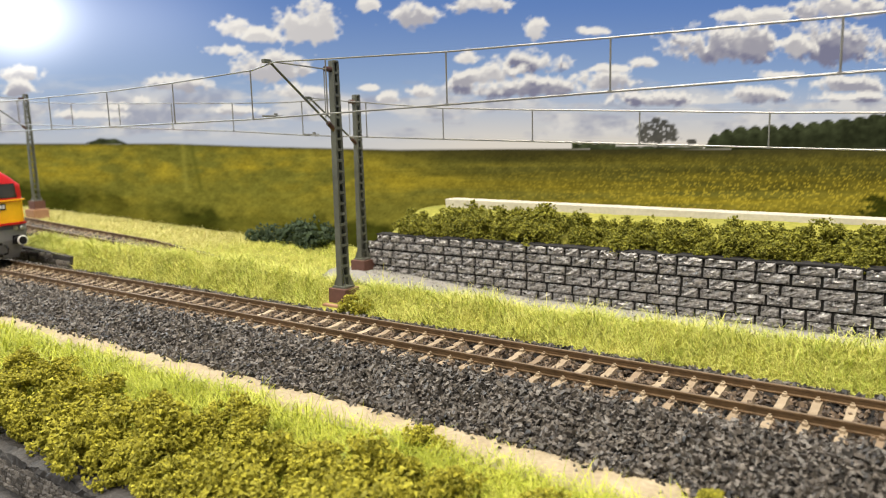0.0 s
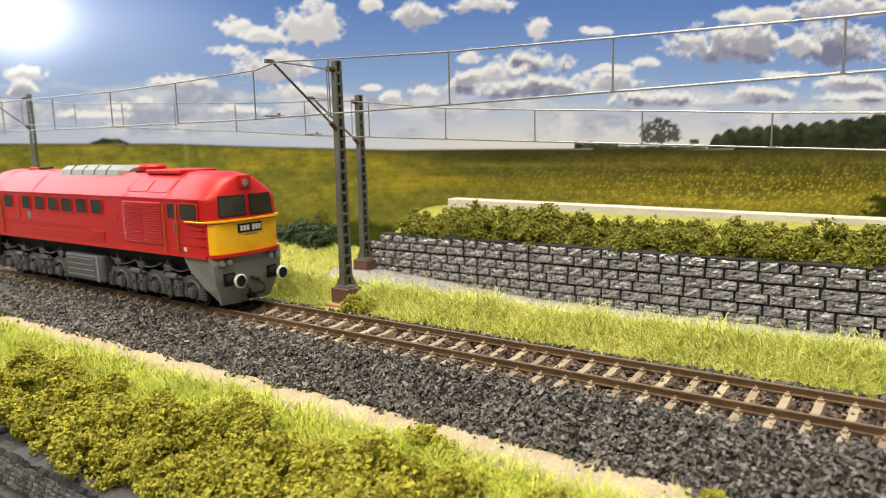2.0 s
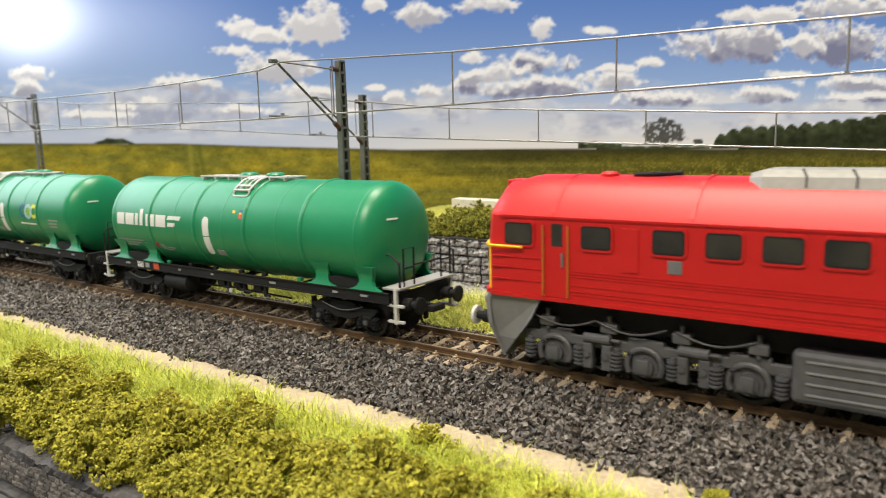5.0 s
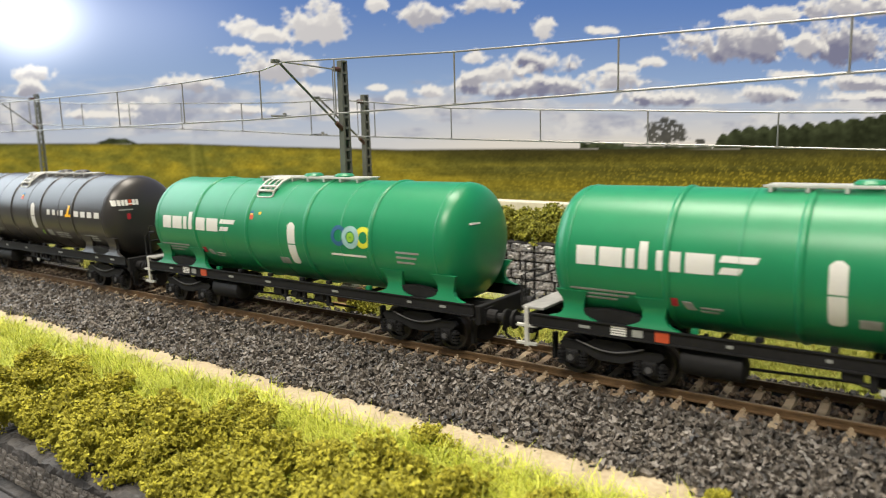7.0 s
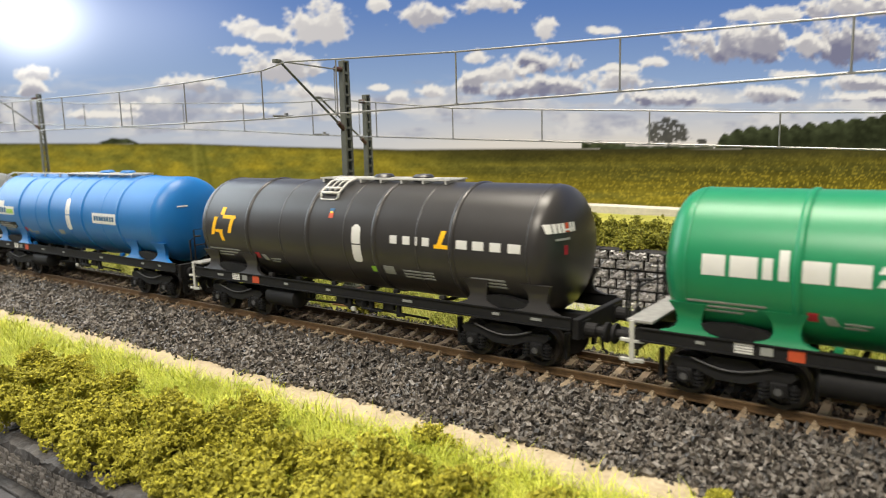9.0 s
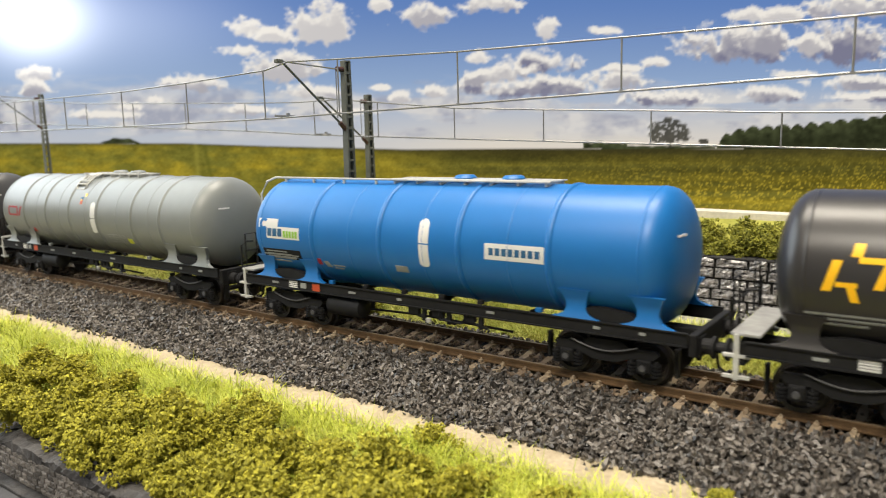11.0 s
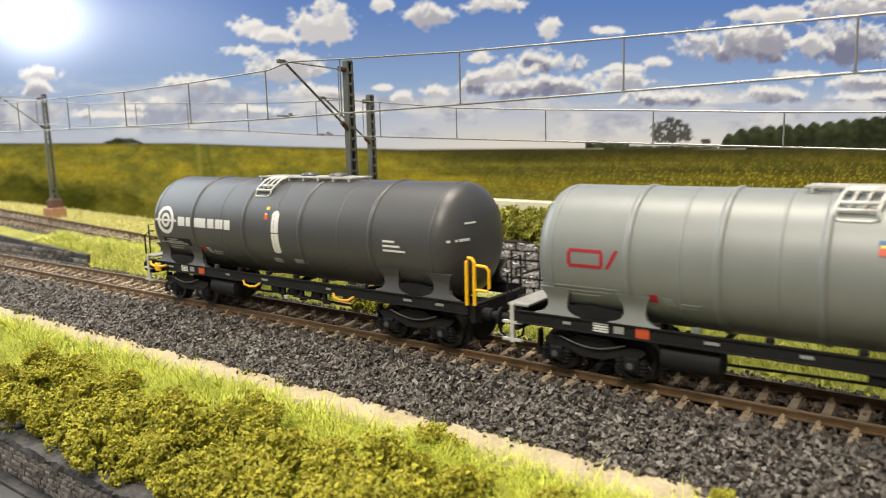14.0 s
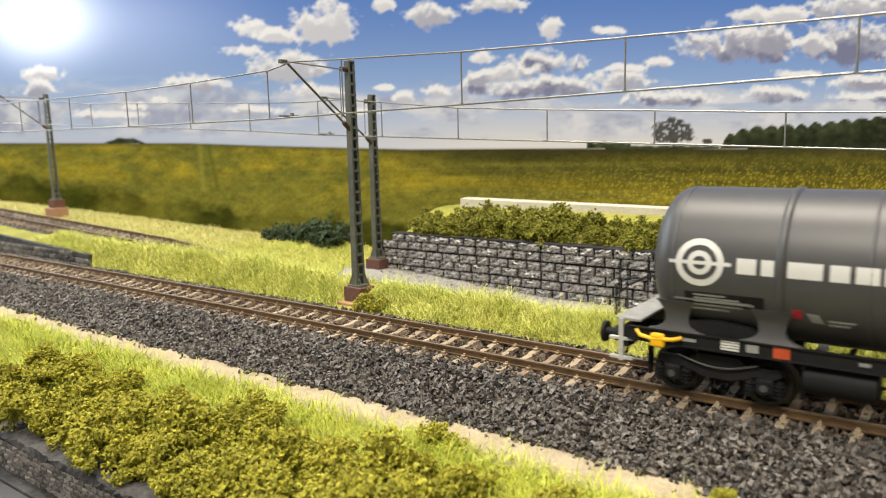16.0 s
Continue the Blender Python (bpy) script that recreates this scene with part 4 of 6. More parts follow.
bushes()
b = part("foam_board", bx(-226, 160, 140, 149, 20, 27.0, 0.3), "board")
b.rotation_euler[1] = radians(0.6)
tagged(b, "white foam board edge behind the hedge", "board")

# ---- the train ----
TRAIN = []
WHEELS = []


def wheelset(parent, x, r, mat_name="black"):
    key = "wheelset%d" % int(r * 10)
    me = bpy.data.meshes.get(key)
    if me is None:
        bm = wheel_bm(r)
        me = bpy.data.meshes.new(key)
        bmesh.ops.recalc_face_normals(bm, faces=bm.faces)
        bm.to_mesh(me)
        bm.free()
    ob = hang("wheelset", me, mat_name, parent)
    ob.location = (x * MM, 0, r * MM)
    WHEELS.append((ob, x, r))
    return ob


def buffers(parent, x, s, mat_name="black", z=12.2, ring=True):
    """Two buffers at a headstock; s is the way they point."""
    for y in (-10.05, 10.05):
        bm = rod(bmesh.new(), (x, y, z), (x + s * 3.6, y, z), 1.9, 14)
        rod(bm, (x + s * 3.2, y, z), (x + s * 6.2, y, z), 1.2, 12)
        box(bm, x - 0.2, x + 0.6 * s, y - 2.4, y + 2.4, z - 2.4, z + 2.4)
        bf = part("buffer", bm, mat_name, parent)
        if ring:
            part("buffer_head", turned(bmesh.new(), [(x + s * 6.0, 2.6), (x + s * 6.7, 2.7), (x + s * 6.9, 2.2)], 20, y, z), "white", bf, "bright buffer rim")
            part("buffer_face", turned(bmesh.new(), [(x + s * 6.8, 2.15), (x + s * 7.05, 2.05)], 20, y, z), "black", bf)
        else:
            part("buffer_head", turned(bmesh.new(), [(x + s * 6.0, 2.6), (x + s * 6.7, 2.7), (x + s * 6.9, 2.2)], 20, y, z), mat_name, bf)


def turned_z(cx, cy, prof, seg=28):
    bm = bmesh.new()
    rings = [[bm.verts.new((cx + r * math.cos(2 * math.pi * i / seg), cy + r * math.sin(2 * math.pi * i / seg), z)) for i in range(seg)] for r, z in prof]
    for p, q in zip(rings, rings[1:]):
        for i in range(seg):
            bm.faces.new((p[i], p[(i + 1) % seg], q[(i + 1) % seg], q[i]))
    bm.faces.new(rings[0][::-1])
    bm.faces.new(rings[-1])
    return bm


RAD, ZC = 17.4, 31.5
DOME = 7.5


def patch(x0, x1, z0, z1, off=0.1, r=RAD, slant=0.0, ends=(1.0, 1.0)):
    """A thin print that follows the tank's near side; ends: its width at foot and head."""
    mid = (x0 + x1) / 2
    bm = bmesh.new()
    n = 6
    rows = []
    for k in range(n + 1):
        z = z0 + (z1 - z0) * k / n
        a = math.asin(max(-0.99, min(0.99, (z - ZC) / r)))
        sl = slant * (z - (z0 + z1) / 2)
        wide = ends[0] + (ends[1] - ends[0]) * k / n
        rows.append([bm.verts.new((mid + (x - mid) * wide + sl, -(r + o) * math.cos(a), ZC + (r + o) * math.sin(a))) for x, o in ((x0, off), (x1, off), (x1, 0.0), (x0, 0.0))])
    for p, q in zip(rows, rows[1:]):
        for i in range(4):
            bm.faces.new((p[i], p[(i + 1) % 4], q[(i + 1) % 4], q[i]))
    bm.faces.new(rows[0])
    bm.faces.new(rows[-1])
    return bm


def ring_patch(cx, cz, r1, r2, off=0.12, n=24, a0=0.0, a1=360.0):
    bm = bmesh.new()
    rows = []
    for i in range(n + 1):
        t = radians(a0 + (a1 - a0) * i / n)
        row = []
        for rr in (r1, r2):
            x, z = cx + rr * math.cos(t), cz + rr * math.sin(t)
            a = math.asin((z - ZC) / RAD)
            for o in (off, 0.0):
                row.append(bm.verts.new((x, -(RAD + o) * math.cos(a), ZC + (RAD + o) * math.sin(a))))
        rows.append(row)
    for p, q in zip(rows, rows[1:]):
        bm.faces.new((p[0], p[2], q[2], q[0]))
        bm.faces.new((p[0], q[0], q[1], p[1]))
        bm.faces.new((p[2], p[3], q[3], q[2]))
    return bm


def dome_x(y, z):
    """How far the domed end stands out beyond its seam at that place."""
    k = min(0.999, math.hypot(y, z - ZC) / RAD)
    return DOME * (1 - k ** 2.2) ** (1 / 2.2)


def dome_patch(seam, y0, y1, z0, z1, off=0.15):
    """A thin print on the front domed end."""
    bm = bmesh.new()
    g = [[[bm.verts.new((seam + dome_x(y, z) + o, y - o, z)) for o in (off, -0.1)] for y in np.linspace(y0, y1, 6)] for z in (z0, z1)]
    for i in range(5):
        for k in (0, 1):
            bm.faces.new((g[0][i][k], g[0][i + 1][k], g[1][i + 1][k], g[1][i][k]))
        for j in (0, 1):
            bm.faces.new((g[j][i][0], g[j][i + 1][0], g[j][i + 1][1], g[j][i][1]))
    return bm


def slab(bm, outline, y0, y1):
    """An outline in x and z, cut out of plate between two depths."""
    a = [bm.verts.new((x, y0, z)) for x, z in outline]
    b = [bm.verts.new((x, y1, z)) for x, z in outline]
    bm.faces.new(a)
    bm.faces.new(b[::-1])
    for i in range(len(a)):
        j = (i + 1) % len(a)
        bm.faces.new((a[i], b[i], b[j], a[j]))
    return bm


SIDE = [(-14.0, 8.6), (-13.2, 9.6), (-6.5, 9.5), (-4.2, 10.9), (4.2, 10.9), (6.5, 9.5), (13.2, 9.6), (14.0, 8.6), (12.6, 7.2), (8.0, 7.2), (5.6, 6.4), (3.2, 5.4), (-3.2, 5.4), (-5.6, 6.4), (-8.0, 7.2), (-12.6, 7.2)]


def bogie(parent, x, base, r):
    """Y25 bogie: cut-out side frames with springs and axle boxes, and two wheelsets."""
    b = part("bogie", bx(x - 5, x + 5, -8, 8, 7.0, 9.6, 0.3), "black", parent)
    for s in (-1, 1):
        y0, y1 = sorted((s * 11.4, s * 12.6))
        part("side_frame", slab(bmesh.new(), [(x + a, z) for a, z in SIDE], y0, y1), "black", b)
        for e in (-1, 1):
            ax = x + e * base / 2
            bm = bx(ax - 1.9, ax + 1.9, min(s * 11.2, s * 13.2), max(s * 11.2, s * 13.2), 3.7, 7.2, 0.4)
            rod(bm, (ax, s * 13.0, r), (ax, s * 13.7, r), 1.5, 12)
            part("axle_box", bm, "black", b)
            part("axle_cap", rod(bmesh.new(), (ax, s * 13.7, r), (ax, s * 13.95, r), 0.85, 10), "grey", b)
            for k in (-3.1, 3.1):
                bm = bmesh.new()
                for j in range(4):
                    rod(bm, (ax + k, s * 12.4, 3.3 + j * 0.85), (ax + k, s * 12.4, 3.8 + j * 0.85), 1.15, 10)
                rod(bm, (ax + k, s * 12.4, 3.0), (ax + k, s * 12.4, 7.0), 0.6, 8)
                part("spring", bm, "black", b)
            part("brake_hanger", bx(ax + e * 7.0 - 0.45, ax + e * 7.0 + 0.45, min(s * 7.5, s * 9.5), max(s * 7.5, s * 9.5), 2.8, 10.0, 0.12), "black", b)
        pts = [(x - 9 + i * 2.25, s * 13.3, 10.2 - 2.0 * math.sin(math.pi * i / 8)) for i in range(9)]
        part("pipe", path_rod(bmesh.new(), pts, 0.22), "grey", b, "thin grey brake pipe")
    for e in (-1, 1):
        wheelset(parent, x + e * base / 2, r, "wheel")


def end_frame(w, x, e, rail=True):
    """Pale platform, step and black railing at a wagon's end; e is the way it points."""
    p = part("platform", bx(min(x, x + e * 6.4), max(x, x + e * 6.4), -14.4, 14.4, 16.9, 17.6, 0.15), "platform", w, "grey end platform")
    for s in (-1, 1):
        xx = x + e * 5.0
        y0, y1 = sorted((s * 13.6, s * 14.7))
        st = bx(xx - 0.6, xx + 0.6, y0, y1, 6.6, 17.4, 0.12)
        for z in (11.9, 7.0):
            box(st, xx - 3.0, xx + 3.0, min(y0, s * 12.4), max(y1, s * 15.2), z, z + 0.75, 0.1)
        part("step", st, "walkgrey", p, "pale grey end step")
    if rail:
        bm = bmesh.new()
        xx = x + e * 6.6
        for s in (-1, 1):
            path_rod(bm, [(xx, s * 14.0, 18), (xx, s * 14.0, 25.5), (xx - e * 3.2, s * 13.6, 27.4), (xx - e * 5.6, s * 13.2, 27.6)], 0.35)
            path_rod(bm, [(xx, s * 7.0, 18), (xx, s * 7.0, 29.5), (xx, s * 12.0, 29.5), (xx, s * 12.0, 18)], 0.3)
            rod(bm, (xx, s * 7.0, 23.5), (xx, s * 12.0, 23.5), 0.28, 6)
        rod(bm, (xx, -7, 24), (xx, 7, 24), 0.3, 6)
        part("railing", bm, "black", p, "thin black end railing")
    return p


def wagon(ref, xl, xr, tank, saddle, rings, label, walk_x, ladder, seed, front_platform=False):
    """A bogie tank wagon; xl and xr: where the domed ends of its tank reach."""
    w = empty("tank_wagon", ref, 0, 0)
    tagged(w, label, "tank wagon", "tank wagons of the train")
    TRAIN.append((w, ref))
    rr = random.Random(seed)
    R = RAD
    us = [i / 12 for i in range(13)]
    prof = [(xl + DOME - DOME * math.sin(u * math.pi / 2), max(0.3, R * (1 - min(1.0, math.sin(u * math.pi / 2) ** 2.2)) ** (1 / 2.2))) for u in reversed(us)]
    body = prof + [(xl + xr - x, r) for x, r in reversed(prof)]
    t = part("tank", turned(bmesh.new(), body, 72, 0, ZC), tank, w, smooth=True)
    for x in rings:
        part("weld_band", turned(bmesh.new(), [(x - 0.95, R), (x - 0.6, R + 0.3), (x - 0.25, R + 0.45), (x + 0.25, R + 0.45), (x + 0.6, R + 0.3), (x + 0.95, R)], 56, 0, ZC), tank, t, smooth=True)
    seams = [xl + DOME + 0.4, xr - DOME - 0.4] + [(a + b) / 2 + 2 for a, b in zip(rings, rings[1:])]
    for x in seams:
        part("weld_seam", turned(bmesh.new(), [(x - 0.35, R), (x, R + 0.14), (x + 0.35, R)], 56, 0, ZC), tank, t, smooth=True)
    back, front = xl - 4.5, xr + 4.5
    f = part("underframe", bx(back, xl + 33, -2.0, 2.0, 11.6, 13.8, 0.2), "black", w)
    part("centre_sill", bx(xr - 33, front, -2.0, 2.0, 11.6, 13.8, 0.2), "black", f)
    for s in (-1, 1):
        y0, y1 = sorted((s * 14.6, s * 15.0))
        bm = bx(back + 1.0, front - 1.0, y0, y1, 12.7, 16.0)
        for z in (12.6, 15.7):
            box(bm, back + 1.0, front - 1.0, min(y0, s * 15.5), max(y1, s * 15.5), z, z + 0.4, 0.06)
        part("sole_bar", bm, "black", f)
    span = front - back
    for k in (0.13, 0.30, 0.5, 0.70, 0.87):
        x = back + span * k
        part("cross_bearer", bx(x - 0.5, x + 0.5, -14.7, 14.7, 12.8, 13.8), "black", f)
    for k in (0.22, 0.27, 0.36, 0.46, 0.55, 0.63, 0.74):
        x = back + span * k + rr.uniform(-1, 1)
        part("tank_bracket", bx(x - 0.9, x + 0.9, -14.4, -13.0, 16.0, 17.2, 0.15), saddle if k in (0.27, 0.74) else "black", f)
    for e, x in ((-1, back), (1, front)):
        part("headstock", bx(x - 0.9, x + 0.9, -14.4, 14.4, 10.2, 15.6, 0.25), "black", w)
        buffers(w, x + e * 0.6, e, "black", 12.2, False)
        hook = rod(bmesh.new(), (x, 0, 10.5), (x + e * 7.0, 0, 9.8), 0.7, 8)
        box(hook, x + e * 5.5 - 1.4, x + e * 5.5 + 1.4, -3.2, 3.2, 8.6, 10.6, 0.3)
        part("coupling", hook, "black", w)
        part("brake_hose", path_rod(bmesh.new(), [(x + e * 1, -4.5, 11), (x + e * 3, -4.7, 9), (x + e * 3.4, -4.8, 6), (x + e * 5, -4.9, 5)], 0.4), "black", w)
    for x in (xl + 8.2, xl + 29.0, xr - 25.0, xr - 6.2):
        for s in (-1, 1):
            # flared saddle plate from sole bar to tank
            bm = bmesh.new()
            rows = []
            for z, y, hw in ((16.15, 15.2, 6.6), (16.6, 15.0, 4.8), (17.4, 14.7, 3.3), (18.6, 14.4, 2.7), (20.0, 14.3, 2.8), (21.4, 14.7, 3.2), (22.8, 15.4, 3.9), (23.6, 15.75, 4.4)):
                rows.append([bm.verts.new((x + a, s * (y + b), z)) for a, b in ((-hw, 0.12), (hw, 0.12), (hw, -1.2), (-hw, -1.2))])
            for p, q in zip(rows, rows[1:]):
                for i in range(4):
                    bm.faces.new((p[i], p[(i + 1) % 4], q[(i + 1) % 4], q[i]))
            bm.faces.new(rows[0])
            bm.faces.new(rows[-1])
            part("saddle", bm, saddle, w, smooth=2)
    for x in (xl + 17.3, xr - 18.0):
        part("cradle", bx(x - 8.5, x + 8.5, -13.2, 13.2, 13.0, 16.4, 0.3), "black", w)
        # Black plates stand in for the dark shade in the opening between the saddles.
        for s in (-1, 1):
            part("end_cradle", slab(bmesh.new(), [(x + a, z) for a, z in ((-9.5, 17.0), (-7.5, 18.6), (0, 19.4), (7.5, 18.6), (9.5, 17.0), (8.0, 16.1), (-8.0, 16.1))], *sorted((s * 12.4, s * 14.5))), "black", w)
        bogie(w, x, 20.7, 5.3)
    # brake gear, air tank, valves
    a = xl + 35.0
    part("air_tank", turned(bmesh.new(), [(a, 1.8), (a + 0.7, 3.4), (a + 14.3, 3.4), (a + 15, 1.8)], 20, -11.6, 8.9), "black", w, smooth=2)
    for x in (a + 2.5, a + 12.0):
        part("tank_hanger", bx(x - 0.4, x + 0.4, -12.6, -10.6, 8.9, 13.2), "black", w)
    m0 = (xl + xr) / 2 + 6
    for k, x in enumerate((m0 - 9, m0, m0 + 11)):
        bm = bx(x - 2.2, x + 1.8, -14.6, -13.0, 10.4, 12.8, 0.25)
        rod(bm, (x - 2, -13.8, 10.8), (x + 6, -14.2, 9.2), 0.4, 6)
        box(bm, x + 3, x + 4.4, -14.6, -13.4, 8.8, 12.8, 0.2)
        part("brake_gear", bm, "black", w)
    part("change_lever", path_rod(bmesh.new(), [(m0 + 1, -14.8, 12.6), (m0 + 1, -15.4, 10.2), (m0 + 9, -15.4, 10.0), (m0 + 10, -14.8, 12.6)], 0.3), "black", w)
    part("change_knob", bx(m0 - 4.0, m0 - 2.4, -15.4, -14.4, 8.6, 10.0, 0.3), "walkgrey", w, "pale grey lever knob")
    part("brake_rod", path_rod(bmesh.new(), [(a + 10, -9.0, 8.0), (m0 - 10, -9.0, 8.8), (m0 + 22, -9.0, 8.0)], 0.4), "black", w)
    part("outlet_pipe", path_rod(bmesh.new(), [(m0 - 4, 0, 15), (m0 - 4, -7, 13.0), (m0 - 4, -12.4, 10.4)], 1.2, 10), "black", w)
    # roof walkway, folding ladder and hatches
    x0, x1 = walk_x
    g = part("walkway", bx(x0, x1, -5.0, -4.2, 49.5, 50.0), "walkgrey", w, "pale grey roof walkway grating")
    for y in (-3.4, -2.4, -1.4, 1.4, 2.4, 3.4, 4.4):
        part("slat", bx(x0, x1, y - 0.32, y + 0.32, 49.55, 49.9), "walkgrey", g)
    for x in np.linspace(x0 + 1.5, x1 - 1.5, 7):
        part("bearer", bx(x - 0.35, x + 0.35, -5.0, 5.0, 48.4, 49.5), "walkgrey", g)
    for hx in (x0 + 0.42 * (x1 - x0), x0 + 0.72 * (x1 - x0)):
        part("hatch", turned_z(hx, 2.0, [(3.4, 47.5), (3.4, 50.2), (2.6, 50.9), (0.4, 51.1)], 20), tank, w, smooth=2)
    if ladder:
        roof_ladder(w, *ladder)
    mark_wagon(w, f, t, xl, xr, rr)
    end_frame(w, xl - 0.5, -1)
    if front_platform:
        end_frame(w, xr + 0.5, 1)
    return w, t


def roof_ladder(w, l0, l1):
    """The folded ladder end that hangs from the walkway."""
    lad = bmesh.new()
    way = [(-4.8, 49.7), (-8.0, 48.6), (-11.4, 45.6)]
    for xx in (l0, l1):
        path_rod(lad, [(xx + 1.5, *way[0]), (xx + 0.8, *way[1]), (xx, *way[2]), (xx + 0.2, -12.4, 43.9)], 0.45)
    for xx in (l0 + 2.6, l1 - 2.6):
        path_rod(lad, [(xx + 1.2, -5.6, 49.4), (xx + 0.6, -8.0, 48.5), (xx, -10.8, 46.1)], 0.3)
    for sh, (yy, zz) in ((1.5, (-5.0, 49.6)), (1.2, (-6.4, 49.2)), (0.4, (-10.0, 46.9)), (0.0, (-11.5, 45.5))):
        rod(lad, (l0 + sh, yy, zz), (l1 + sh, yy, zz), 0.45, 8)
    path_rod(lad, [(l0 + 0.2, -12.4, 43.9), (l0 + 1.0, -12.7, 43.4), (l1 - 1.0, -12.7, 43.4), (l1 + 0.2, -12.4, 43.9)], 0.3)
    part("ladder", lad, "walkgrey", w, "pale grey folding ladder end", True)


def mark_wagon(w, f, t, xl, xr, rr):
    """Small markings on the sole bar and faint printed lines on the tank."""
    y0, y1 = -15.18, -14.9
    for k in range(4):
        part("marking", bx(xl + 18.5, xl + 22.5, y0, y1, 13.3 + k * 0.62, 13.7 + k * 0.62), "white", f)
    part("marking", bx(xl + 24.0, xl + 26.6, y0, y1, 13.5, 15.3), "faint", f)
    part("marking", bx(xl + 29.6, xl + 33.0, y0, y1, 13.1, 15.6), "orange", f, "orange-red marking plate")
    for x in (xl + 10, xl + 46, xl + 66, xl + 98, xr - 20, xr - 8):
        part("marking", bx(x, x + rr.uniform(1.2, 3.5), y0, y1, 14.0, 14.7), "faint", f)
    # faint printed lines on the tank
    for x, z, ww in ((xl + 40, 22.3, 5), (xl + 40, 21.4, 4), (xl + 8, 24.2, 17), (xl + 8, 23.1, 15), (xl + 8, 22.0, 12)):
        part("lettering_bar", patch(x, x + ww, z, z + 0.45), "faint", t)
    part("danger_plate", patch(xl + 33, xl + 35, 22.4, 24.4), "redprint", t)
    part("danger_plate", patch(xl + 36.4, xl + 38.6, 21.8, 23.8, slant=-0.5), "faint", t)
    part("lettering_bar", dome_patch(xr - DOME, -9.0, -4.5, 37.4, 37.9), "white", t)


def white_bar(t, x, z0, z1):
    split = (z0 + z1) / 2 - 0.2
    part("level_bar", patch(x - 1.75, x + 1.75, split + 0.2, z1 - 1.0), "white", t)
    part("level_bar_tip", patch(x - 1.75, x + 1.75, z1 - 1.0, z1, ends=(1.0, 0.35)), "white", t)
    part("level_bar", patch(x - 1.75, x + 1.75, z0 + 0.7, split - 0.2), "white", t)
    part("level_bar_tip", patch(x - 1.75, x + 1.75, z0, z0 + 0.7, ends=(0.55, 1.0)), "white", t)


def hazard_stack(t, x, z):
    """The small stacked warning stickers under the ladder."""
    part("sticker", patch(x, x + 1.8, z + 1.7, z + 2.9), "blueprint", t)
    part("sticker", patch(x + 0.1, x + 1.9, z, z + 1.6), "orange", t)
    part("sticker", patch(x + 0.4, x + 1.5, z + 1.5, z + 2.0, 0.16), "yellow", t)


def logo_blocks(t, rows, z, mat_name="white"):
    """A word mark as plain blocks: from, to and height."""
    for x0, x1, h in rows:
        part("logo_block", patch(x0, x1, z, z + h), mat_name, t)


